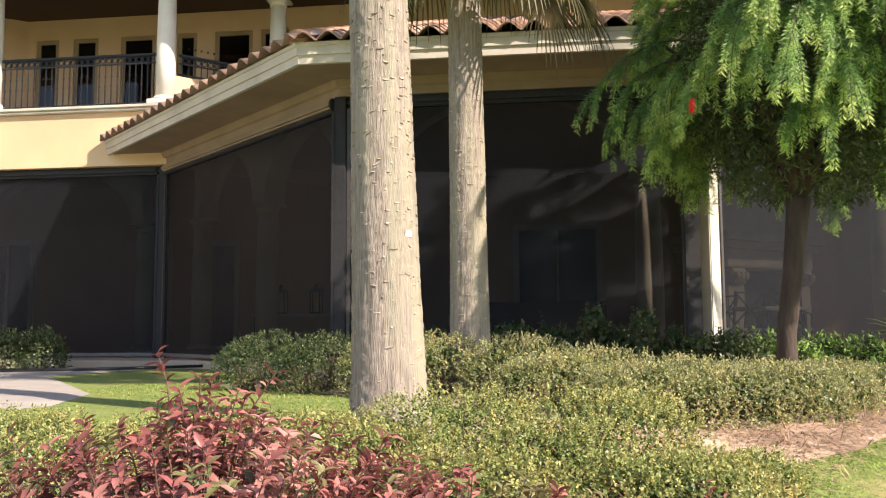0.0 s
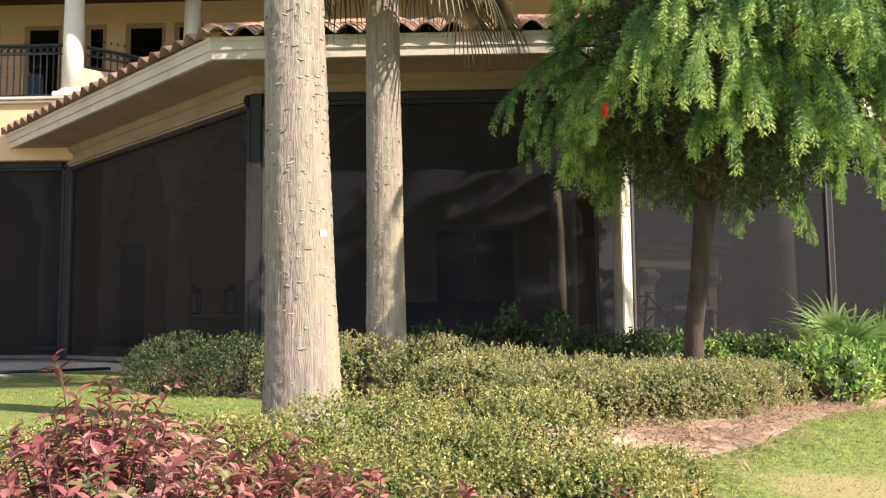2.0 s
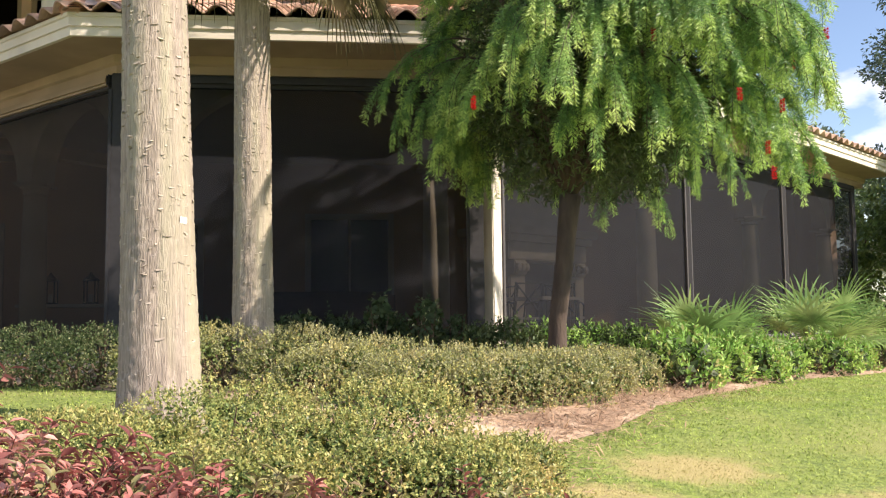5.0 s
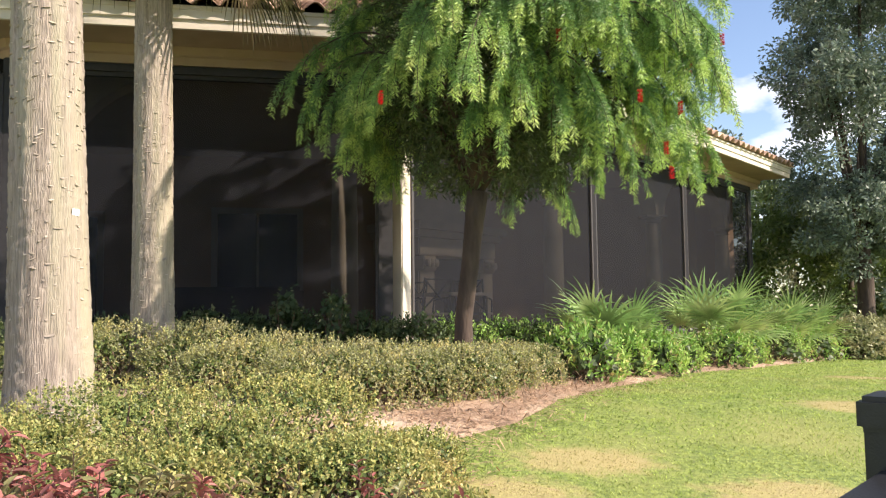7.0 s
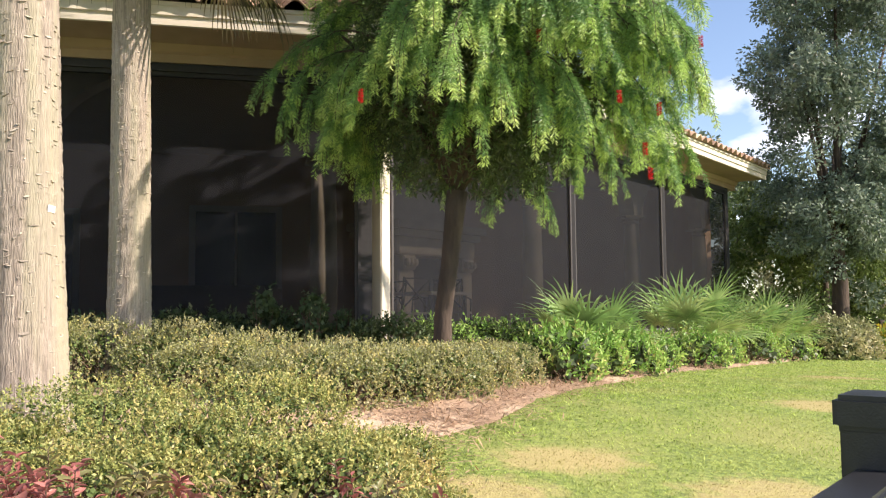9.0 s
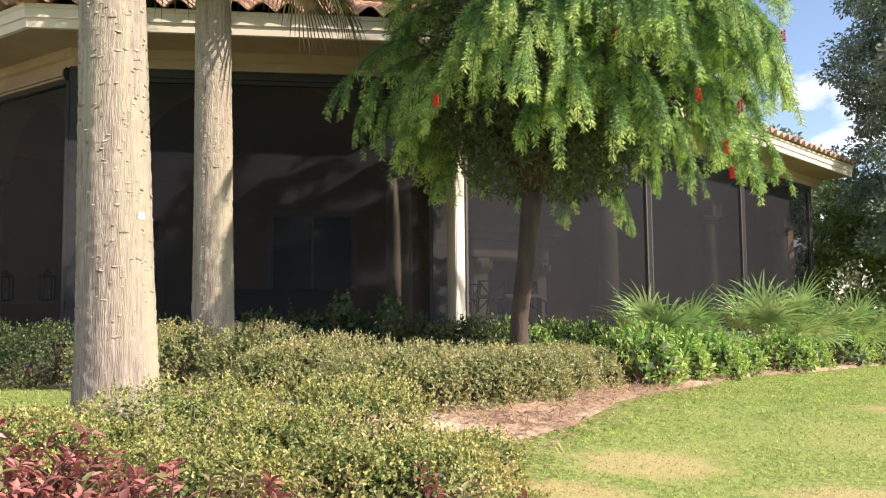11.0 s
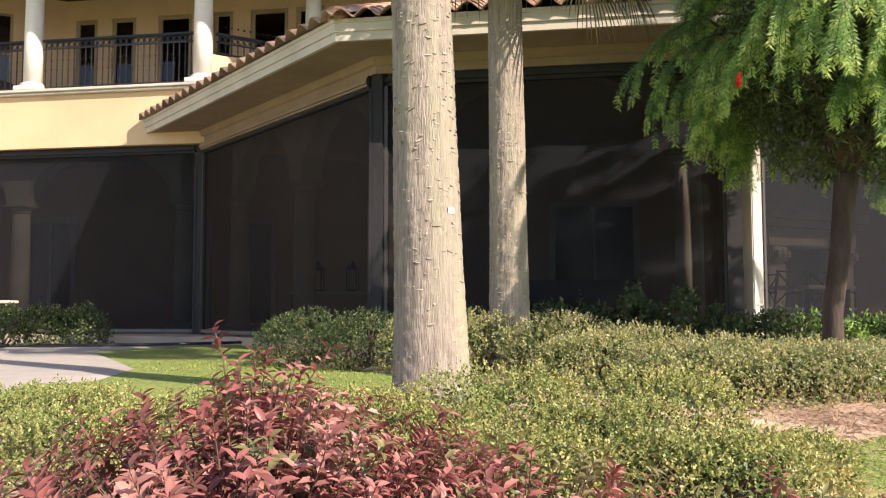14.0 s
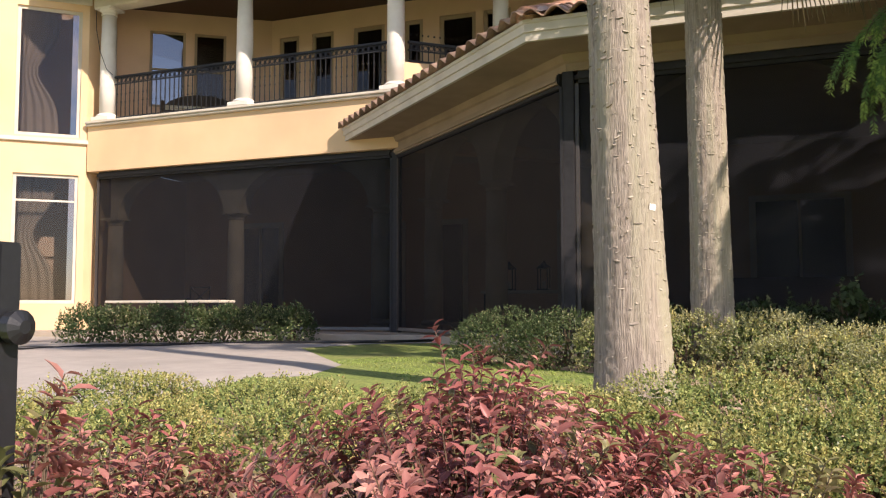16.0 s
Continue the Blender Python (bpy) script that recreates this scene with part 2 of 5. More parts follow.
RED_FLOWER = leaf_material("scarlet_bristles", (0.62, 0.02, 0.02), (0.45, 0.012, 0.014), trans=0.2)
L_TIP = leaf_material("yellowing_tips", (0.53, 0.50, 0.18), (0.43, 0.40, 0.13), (0.56, 0.41, 0.18), trans=0.35)
YELLOW_FLOWER = leaf_material("yellow_bloom", (0.55, 0.42, 0.04), (0.36, 0.32, 0.03), trans=0.3)


# ---- building helpers ----
def part(name, bm, mat, parent=None, label="", smooth=False, m=None):
    """Link a bmesh as one mesh object, under a thing or part if one is given."""
    me = bpy.data.meshes.new(name)
    bm.normal_update()
    bm.to_mesh(me)
    bm.free()
    return link(name, me, mat, parent, label, smooth, m)


def link(name, me, mat, parent=None, label="", smooth=False, m=None):
    if smooth:
        me.polygons.foreach_set("use_smooth", [True] * len(me.polygons))
    if mat and not me.materials:
        me.materials.append(mat)
    ob = new(name, me)
    if m is not None:
        ob.matrix_basis = m
    if parent is not None:
        ob.parent = parent
    if label:
        tagged(ob, label)
    return ob


def thing(name, label, category, m=None, kind="", group=""):
    ob = new(name)
    ob.empty_display_size = 0.1
    if m is not None:
        ob.matrix_basis = m
    return tagged(ob, label, category, group, kind)


def box(bm, x0, x1, y0, y1, z0, z1, bevel=0.0, m=None):
    r = bmesh.ops.create_cube(bm, size=1.0)
    bmesh.ops.scale(bm, vec=(x1 - x0, y1 - y0, z1 - z0), verts=r["verts"])
    bmesh.ops.translate(bm, vec=((x0 + x1) / 2, (y0 + y1) / 2, (z0 + z1) / 2), verts=r["verts"])
    vs = r["verts"]
    if bevel:
        es = list({e for v in vs for e in v.link_edges})
        rr = bmesh.ops.bevel(bm, geom=es, offset=bevel, segments=2, affect="EDGES")
        vs = list({v for v in rr["verts"]} | {v for v in vs if v.is_valid})
    if m is not None:
        bmesh.ops.transform(bm, matrix=m, verts=[v for v in vs if v.is_valid])
    return bm


def boxes(*spec, bevel=0.0):
    bm = bmesh.new()
    for s in spec:
        box(bm, *s, bevel=bevel)
    return bm


def lathe(profile, seg=20):
    """A turned body from (radius, height) pairs."""
    bm = bmesh.new()
    rings = []
    for r, z in profile:
        rings.append([bm.verts.new((r * math.cos(2 * math.pi * i / seg), r * math.sin(2 * math.pi * i / seg), z)) for i in range(seg)])
    for a, b in zip(rings, rings[1:]):
        for i in range(seg):
            bm.faces.new((a[i], a[(i + 1) % seg], b[(i + 1) % seg], b[i]))
    bm.faces.new(list(reversed(rings[0])))
    bm.faces.new(rings[-1])
    return bm


def tube(bm, pts, radii, seg=8):
    """A limb along points, with a radius at each."""
    pts = [Vector(p) for p in pts]
    rings = []
    for i, p in enumerate(pts):
        d = (pts[min(i + 1, len(pts) - 1)] - pts[max(i - 1, 0)]).normalized()
        q = d.to_track_quat("Z", "Y")
        r = radii[i] if hasattr(radii, "__len__") else radii
        rings.append([bm.verts.new(p + q @ Vector((r * math.cos(2 * math.pi * k / seg), r * math.sin(2 * math.pi * k / seg), 0))) for k in range(seg)])
    for a, b in zip(rings, rings[1:]):
        best = min(range(seg), key=lambda s: (a[0].co - b[s].co).length)
        for k in range(seg):
            bm.faces.new((a[k], a[(k + 1) % seg], b[(k + 1 + best) % seg], b[(k + best) % seg]))
    bm.faces.new(list(reversed(rings[0])))
    bm.faces.new(rings[-1])
    return bm


def extrude_poly(bm, outline, holes_free, y0, y1):
    """A slab from an outline of (x, z) pairs between two depths."""
    a = [bm.verts.new((x, y0, z)) for x, z in outline]
    b = [bm.verts.new((x, y1, z)) for x, z in outline]
    bm.faces.new(a)
    bm.faces.new(list(reversed(b)))
    n = len(a)
    for i in range(n):
        bm.faces.new((a[i], b[i], b[(i + 1) % n], a[(i + 1) % n]))
    return bm


def unit(v):
    return v / np.maximum(np.linalg.norm(v, axis=1, keepdims=True), 1e-9)


def leaves_mesh(name, base, direction, normal, length, width, fold=0.15):
    """Many leaves in one mesh: each a pointed, slightly folded blade of four corners."""
    n = len(base)
    d = unit(direction)
    s = unit(np.cross(d, normal))
    up = np.cross(s, d)
    length = np.broadcast_to(np.asarray(length, float).reshape(-1, 1), (n, 1))
    width = np.broadcast_to(np.asarray(width, float).reshape(-1, 1), (n, 1))
    mid = base + d * length * 0.45 - up * length * fold
    v = np.empty((n, 4, 3))
    v[:, 0], v[:, 1], v[:, 2], v[:, 3] = base, mid + s * width * 0.5 + up * length * fold, base + d * length, mid - s * width * 0.5 + up * length * fold
    me = bpy.data.meshes.new(name)
    me.vertices.add(n * 4)
    me.vertices.foreach_set("co", v.reshape(-1))
    me.loops.add(n * 4)
    me.loops.foreach_set("vertex_index", np.arange(n * 4, dtype=np.int32))
    me.polygons.add(n)
    me.polygons.foreach_set("loop_start", np.arange(0, n * 4, 4, dtype=np.int32))
    me.update(calc_edges=True)
    return me


rng = np.random.default_rng(7)


def rand_dir(n):
    return unit(rng.normal(size=(n, 3)))


# the plan, in metres: z = 0 is the patio floor
P_AL, P_AB, P_BC, P_CD, P_DE = Vector((-14.1, 14.35, 0)), Vector((-6.85, 14.35, 0)), Vector((-2.62, 10.4, 0)), Vector((1.66, 10.4, 0)), Vector((11.7, 18.6, 0))
HEAD, EAVE = 3.4, 3.6


def along(p, q):
    """A frame with x from p to q, y away from the viewer's side, z up."""
    d = (q - p).normalized()
    return Matrix.Translation(p) @ Matrix.Rotation(math.atan2(d.y, d.x), 4, "Z")


def ground_z(x, y):
    x, y = np.asarray(x, float), np.asarray(y, float)
    return -0.12 - 0.045 * np.clip(x - 1, 0, 14) - 0.13 * np.clip(6 - y, 0, 7)


# ---- ground ----
def ground_sheet():
    def axis(lo, hi, far):
        core = np.arange(lo, hi + 0.01, 0.25)
        a = hi + np.geomspace(0.4, far, 22)
        b = lo - np.geomspace(0.4, far, 22)[::-1]
        return np.concatenate([b, core, a])
    xs, ys = axis(-16, 20, 1500), axis(-3, 26, 1500)
    X, Y = np.meshgrid(xs, ys)
    Z = ground_z(X, Y)
    nx, ny = len(xs), len(ys)
    me = bpy.data.meshes.new("ground")
    idx = np.arange(nx * ny).reshape(ny, nx)
    faces = np.stack([idx[:-1, :-1], idx[:-1, 1:], idx[1:, 1:], idx[1:, :-1]], -1).reshape(-1, 4)
    me.from_pydata(np.stack([X, Y, Z], -1).reshape(-1, 3).tolist(), [], faces.tolist())
    tagged(link("ground", me, GRASS, smooth=True), "mown green lawn with straw-coloured worn patches", "lawn", kind="structure")


ground_sheet()


def draped(name, outline, lift, mat, step=0.3, wobble=0.0):
    """A thin layer that follows the ground inside an outline of (x, y) pairs."""
    ox, oy = np.array(outline).T
    xs, ys = np.arange(ox.min(), ox.max() + step, step), np.arange(oy.min(), oy.max() + step, step)
    bm = bmesh.new()
    vs = [bm.verts.new((x, y, 0)) for x, y in outline]
    f = bm.faces.new(vs)
    if f.normal.z < 0:
        f.normal_flip()
    for x in xs:
        bmesh.ops.bisect_plane(bm, geom=bm.verts[:] + bm.edges[:] + bm.faces[:], plane_co=(x, 0, 0), plane_no=(1, 0, 0))
    for y in ys:
        bmesh.ops.bisect_plane(bm, geom=bm.verts[:] + bm.edges[:] + bm.faces[:], plane_co=(0, y, 0), plane_no=(0, 1, 0))
    for v in bm.verts:
        edge = v.is_boundary
        v.co.z = float(ground_z(v.co.x, v.co.y)) + (0.002 if edge else lift + wobble * noise.noise(v.co * 2.3))
    return part(name, bm, mat, smooth=True)

# ---- paving ----
bm = bmesh.new()
outline = [(-16, 13.0), (-5.6, 13.0), (-2.9, 9.95), (1.85, 9.95), (12.2, 18.6), (12.4, 24), (-16, 24)]
va = [bm.verts.new((x, y, 0.0)) for x, y in outline]
vb = [bm.verts.new((x, y, -0.3)) for x, y in outline]
bm.faces.new(va)
for i in range(len(va)):
    bm.faces.new((va[i], vb[i], vb[(i + 1) % len(va)], va[(i + 1) % len(va)]))
tagged(part("floor", bm, PATIO), "travertine patio floor raised above the walkway", "patio", kind="structure")
WALK = [(-16, 4.6), (-4.9, 4.7), (-3.9, 6.3), (-4.3, 7.6), (-6.6, 10.6), (-6.2, 12.2), (-5.2, 12.97), (-16, 12.97)]
tagged(draped("pavement", WALK, 0.02, PAVER, 0.5), "pale concrete walkway in dappled sun", "walkway", kind="structure")


# ---- walls of the house ----
def structure(name, bm, mat, label, category, m=None):
    return tagged(part(name, bm, mat, m=m), label, category, kind="structure")


structure("wall_front", boxes((-14.2, -6.72, 14.18, 14.55, HEAD + 0.005, 4.38)), STUCCO, "sunlit yellow stucco band under the balcony", "wall")
structure("trim", boxes((-14.2, -6.66, 14.10, 14.5, 4.385, 4.43), (-14.2, -6.64, 14.07, 14.5, 4.434, 4.49), bevel=0.012), CREAM, "cream moulded balcony ledge", "trim")
# balcony deck and the parapet that turns back behind the pavilion roof
structure("balcony_floor", boxes((-14.2, -6.9, 14.5, 18.0, 4.18, 4.38), (-6.9, -2.0, 16.6, 18.0, 4.18, 4.38)), PATIO, "balcony deck behind the railing", "balcony")
RET = along(Vector((-6.72, 14.3, 0)), Vector((-4.4, 16.62, 0)))
structure("wall_return", boxes((0.02, 3.6, 0.0, 0.3, 3.4, 5.05)), STUCCO, "bright yellow stucco parapet beside the tile roof", "wall", RET)


def wall_with_openings(name, p, q, z0, z1, thick, holes, mat, label):
    """A wall from p to q with rectangular openings (s0, s1, z0, z1) right through it."""
    length = (q - p).length
    bm = bmesh.new()
    cuts = sorted({0.0, length, *[h[0] for h in holes], *[h[1] for h in holes]})
    for a, b in zip(cuts, cuts[1:]):
        spans = sorted((h[2], h[3]) for h in holes if h[0] <= a + 1e-6 and h[1] >= b - 1e-6)
        z = z0
        for s in spans:
            if s[0] > z + 1e-6:
                box(bm, a, b, 0, thick, z, s[0])
            z = s[1]
        if z < z1 - 1e-6:
            box(bm, a, b, 0, thick, z, z1)
    bmesh.ops.remove_doubles(bm, verts=bm.verts, dist=1e-5)
    return structure(name, bm, mat, label, "wall", along(p, q))


def window(name, m, w, z0, z1, label, bars_h=(), bars_v=(), depth=0.06, fw=0.06, glass=DARKGLASS, category="window", mat=None, kind="structure"):
    """A window or glazed door: frame, muntins and panes, in a frame with x along the wall."""
    mat = mat or CREAM
    t = thing(name, label, category, m, kind=kind)
    part("frame", boxes((0, fw, 0, depth, z0, z1), (w - fw, w, 0, depth, z0, z1), (fw, w - fw, 0, depth, z1 - fw, z1), (fw, w - fw, 0, depth, z0, z0 + fw), bevel=0.006), mat, t)
    for z in bars_h:
        part("muntin", boxes((fw, w - fw, 0.01, depth - 0.01, z - 0.02, z + 0.02)), mat, t)
    for x in bars_v:
        part("mullion", boxes((x - 0.025, x + 0.025, 0.008, depth - 0.012, z0 + fw, z1 - fw)), mat, t)
    g = part("pane", boxes((fw, w - fw, depth * 0.5, depth * 0.5 + 0.006, z0 + fw, z1 - fw)), glass, t)
    g.visible_shadow = False
    return t


BALC_Z, BALC_TOP, CEIL2 = 4.38, 6.9, 7.35
# back wall of the balcony: an angled stretch, then one parallel to the front
PB0, PB1, PB2 = Vector((-14.6, 14.85, 0)), Vector((-11.5, 17.2, 0)), Vector((5.5, 17.2, 0))
L0 = (PB1 - PB0).length
h0 = [(1.1, 1.9, 5.1, BALC_TOP), (2.1, 2.82, 5.1, BALC_TOP)]
# balcony walls take the darker stucco, with their shade put into the colour
wall_with_openings("wall_back_1", PB0, PB1, BALC_Z, CEIL2, 0.2, h0, STUCCO_IN, "stucco wall of the balcony, toned darker for its shade")
for s0, s1, z0, z1 in h0:
    window("window_1", along(PB0, PB1) @ pose(s0, 0.03, 0), s1 - s0, z0, z1, "tan-framed sash window on the balcony", mat=SOFFIT, bars_h=((z0 + z1) / 2,))
h1 = [(0.21, 0.75, BALC_Z, BALC_TOP), (1.1, 1.68, BALC_Z, BALC_TOP), (2.2, 3.0, BALC_Z, BALC_TOP), (3.5, 3.95, 5.1, BALC_TOP), (4.35, 5.2, 5.1, BALC_TOP), (5.38, 6.0, 5.1, BALC_TOP)]
wall_with_openings("wall_back_2", PB1, PB2, BALC_Z, CEIL2, 0.2, h1, STUCCO_IN, "stucco wall of the balcony, toned darker for its shade")
for s0, s1, z0, z1 in h1:
    window("door_1", along(PB1, PB2) @ pose(s0, 0.03, 0), s1 - s0, z0, z1, "tan-framed glazed balcony door", mat=SOFFIT, bars_h=(z0 + 0.9,) if s1 - s0 > 0.8 else (), category="door", fw=0.09)
# the shade of the rooms is put into the dark colour of this wall
structure("wall_room_back", boxes((-15, 5.5, 18.2, 18.4, 0, CEIL2)), DARKROOM, "wall coloured dark to stand for dim rooms behind the balcony doors", "wall")
structure("ceiling_balcony", boxes((-14.6, 5.5, 13.2, 18.4, CEIL2, CEIL2 + 0.2)), WOOD, "dark stained timber balcony ceiling", "ceiling")
structure("trim_beam", boxes((-14.1, -6.6, 14.15, 14.5, 7.0, CEIL2), bevel=0.02), CREAM, "cream beam over the balcony columns", "trim")
structure("trim_fascia", boxes((-14.6, 5.5, 13.05, 13.2, 7.2, 7.5)), CREAM, "cream fascia of the upper eave", "trim")


# ---- columns ----
def column(x, y, z0, z1, r, label, mat=None, base=0.24, group="loggia columns"):
    mat = mat or WHITE
    t = thing("column", label, "column", pose(x, y, 0), group=group)
    part("plinth", boxes((-r * 1.42, r * 1.42, -r * 1.42, r * 1.42, z0, z0 + base * 0.55), bevel=0.01), mat, t)
    b0 = z0 + base * 0.55
    part("base_ring", lathe([(r * 1.3, b0), (r * 1.38, b0 + base * 0.15), (r * 1.3, b0 + base * 0.3), (r * 1.1, b0 + base * 0.36), (r * 1.12, b0 + base * 0.45)], 24), mat, t, smooth=True)
    s0, s1 = b0 + base * 0.45, z1 - r * 0.95
    part("shaft", lathe([(r, s0), (r, s0 + (s1 - s0) * 0.35), (r * 0.96, s0 + (s1 - s0) * 0.7), (r * 0.87, s1)], 24), mat, t, smooth=True)
    part("capital", lathe([(r * 0.9, s1), (r * 1.02, s1 + r * 0.1), (r * 0.9, s1 + r * 0.2), (r * 0.95, s1 + r * 0.45), (r * 1.25, s1 + r * 0.68)], 24), mat, t, smooth=True)
    part("abacus", boxes((-r * 1.32, r * 1.32, -r * 1.32, r * 1.32, s1 + r * 0.68, z1), bevel=0.008), mat, t)
    return t


for x in (-13.8, -10.25, -6.86):
    column(x, 14.32, 4.49, 7.0, 0.17, "white painted round balcony column, half in sun", base=0.16, group="balcony columns")
column(-5.3, 15.9, 4.4, 7.0, 0.17, "white painted round balcony column beside the tile roof", base=0.16, group="balcony columns")


# ---- iron railings ----
def railing(p, q, z0, height, label):
    n = max(2, int((q - p).length / 0.115))
    L = (q - p).length
    t = thing("balcony_railing", label, "railing", along(p, q) @ pose(0, 0, z0))
    part("top_rail", boxes((0, L, -0.035, 0.035, height - 0.05, height), bevel=0.01), IRON, t)
    part("upper_rail", boxes((0, L, -0.012, 0.012, height - 0.19, height - 0.165)), IRON, t)
    part("bottom_rail", boxes((0, L, -0.015, 0.015, 0.07, 0.1)), IRON, t)
    bm = bmesh.new()
    box(bm, -0.008, 0.008, -0.008, 0.008, 0.1, height - 0.05)
    for z in (0.42, 0.6):
        r = bmesh.ops.create_uvsphere(bm, u_segments=6, v_segments=4, radius=0.021)
        bmesh.ops.translate(bm, vec=(0, 0, z), verts=r["verts"])
    first = part("baluster", bm, IRON, t, m=pose(0.06, 0, 0))
    me = first.data
    ring = bmesh.new()
    for i in range(12):
        a0, a1 = 2 * math.pi * i / 12, 2 * math.pi * (i + 1) / 12
        v = [ring.verts.new((r * math.cos(a), y, r * math.sin(a))) for a in (a0, a1) for r, y in ((0.036, -0.006), (0.05, -0.006), (0.05, 0.006), (0.036, 0.006))]
        for k in range(4):
            ring.faces.new((v[k], v[(k + 1) % 4], v[4 + (k + 1) % 4], v[4 + k]))
    rme = part("scroll", ring, IRON, t, m=pose(0.06 + L / n / 2, 0, height - 0.108)).data
    for i in range(1, n):
        link("baluster", me, IRON, t, m=pose(0.06 + i * L / n, 0, 0))
        if i < n - 1:
            link("scroll", rme, IRON, t, m=pose(0.06 + (i + 0.5) * L / n, 0, height - 0.108))
    return t


for a, b in ((-13.62, -10.43), (-10.07, -7.04)):
    railing(Vector((a, 14.34, 0)), Vector((b, 14.34, 0)), 4.49, 1.0, "black wrought-iron balcony railing with ring frieze")
railing(Vector((-6.72, 14.55, 0)), Vector((-5.42, 15.78, 0)), 5.05, 0.47, "black wrought-iron railing on the yellow parapet")
railing(Vector((-5.18, 16.0, 0)), Vector((-4.2, 17.0, 0)), 5.05, 0.47, "black wrought-iron railing on the yellow parapet")

# ---- the bay tower ----
T0, T1 = Vector((-17.3, 11.15, 0)), Vector((-14.25, 14.2, 0))
TL = (T1 - T0).length
th = [(TL - 1.42, TL - 0.14, 0.55, 3.32), (TL - 1.42, TL - 0.14, 4.14, 6.95), (TL - 3.1, TL - 1.82, 0.55, 3.32), (TL - 3.1, TL - 1.82, 4.14, 6.95)]
wall_with_openings("wall_tower", T0, T1, -0.2, 8.2, 0.3, th, STUCCO, "sunlit pale yellow stucco wall of the bay tower")
for s0, s1, z0, z1 in th:
    window("window_2", along(T0, T1) @ pose(s0, 0.05, 0), s1 - s0, z0, z1, "tall cream-framed window with tied curtains",
           bars_h=(2.75,) if z0 < 1 else (), glass=DARKGLASS, fw=0.07)
wall_with_openings("wall_tower_side", T1 + Vector((0.002, 0.0, 0)), Vector((-14.248, 14.9, 0)), -0.2, 8.2, 0.3, [], STUCCO, "yellow stucco return of the bay tower")
structure("trim_tower", boxes((0, TL + 0.05, -0.07, 0.0, 4.0, 4.09), (0, TL + 0.05, -0.06, 0.0, 7.1, 7.25), bevel=0.01), CREAM, "cream string course on the tower", "trim", along(T0, T1))
structure("wall_tower_room", boxes((0.1, TL - 0.35, 1.6, 1.7, -0.1, 8.2)), PLASTER, "pale room wall inside the tower", "wall", along(T0, T1))
structure("ceiling_tower", boxes((0.0, TL - 0.35, 0.3, 1.6, 3.9, 4.1), (0.0, TL - 0.35, 0.3, 1.6, 8.1, 8.2)), PLASTER, "tower ceilings", "ceiling", along(T0, T1))


def curtain(m, w, z0, z1, tie):
    """A hanging curtain with folds, drawn in at the tie height."""
    bm = bmesh.new()
    nx, nz = 40, 16
    g = []
    for j in range(nz + 1):
        z = z0 + (z1 - z0) * j / nz
        k = 1 - 0.6 * math.exp(-((z - tie) / 0.55) ** 2)
        g.append([bm.verts.new(((i / nx) * w * k, 0.03 * math.sin(i / nx * 26) * k, z)) for i in range(nx + 1)])
    for j in range(nz):
        for i in range(nx):
            bm.faces.new((g[j][i], g[j][i + 1], g[j + 1][i + 1], g[j + 1][i]))
    bmesh.ops.solidify(bm, geom=bm.faces[:], thickness=0.006)
    return tagged(part("curtain", bm, CURTAIN, smooth=True, m=m), "pale curtain tied back behind the tower window", "curtain")


for s0, s1, z0, z1 in th:
    curtain(along(T0, T1) @ pose(s0 + 0.1, 0.42, 0), 0.75, z0 - 0.1, z1 + 0.1, z0 + 1.5)


# ---- loggia: arches, columns and screens ----
def arch_wall(name, p, q, stops, inset, label, spring=2.42, rise=0.95, z1=3.56, thick=0.34, half=0.2, first=0):
    """A wall on columns, with an arch cut between each two stops along p to q."""
    m = along(p, q) @ pose(0, inset, 0)
    bm = bmesh.new()
    for a, b in zip(stops, stops[1:]):
        a0, b0 = a + half, b - half
        c, hw = (a0 + b0) / 2, (b0 - a0) / 2
        pts = []
        for i in range(25):
            th_ = math.pi * i / 24
            pts.append((c - hw * math.cos(th_), spring + rise * math.sin(th_)))
        pts = [(a, spring)] + pts + [(b, spring)]
        for (xa, za), (xb, zb) in zip(pts, pts[1:]):
            if xb - xa > 1e-6:
                v = [bm.verts.new(cc) for cc in ((xa, 0, za), (xb, 0, zb), (xb, 0, z1), (xa, 0, z1), (xa, thick, za), (xb, thick, zb), (xb, thick, z1), (xa, thick, z1))]
                for f in ((0, 1, 2, 3), (5, 4, 7, 6), (0, 4, 5, 1), (3, 2, 6, 7)):
                    bm.faces.new([v[k] for k in f])
    bmesh.ops.remove_doubles(bm, verts=bm.verts, dist=1e-5)
    structure(name, bm, STONE, label, "wall", m)
    for s in stops[first:]:
        w = m @ Vector((s, thick / 2, 0))
        column(w.x, w.y, 0.0, spring, 0.175, "cream cast-stone column of the loggia behind a lowered screen", STONE)


LA, LB, LC, LD = (P_AB - P_AL).length, (P_BC - P_AB).length, (P_CD - P_BC).length, (P_DE - P_CD).length
DS = [0.40, 5.2, 9.05, LD - 0.05]
arch_wall("wall_arches_front", P_AL, P_AB, [0.25, 3.42, 6.75], 0.2, "tan stucco arcade behind the dark screen")
arch_wall("wall_arches_side", P_AB, P_BC, [0.62, 3.0, LB - 0.35], 0.3, "tan stucco arcade behind the dark screen")
arch_wall("wall_arches_middle", P_BC, P_CD, [0.35, LC - 0.45], 0.42, "tan stucco arch behind the dark screen", rise=1.05)
arch_wall("wall_arches_far", P_CD, P_DE, [0.3, DS[1] - 0.32, DS[2] - 0.2, LD - 0.3], 0.42, "tan stucco arcade behind the dark screens", rise=1.0, first=1)


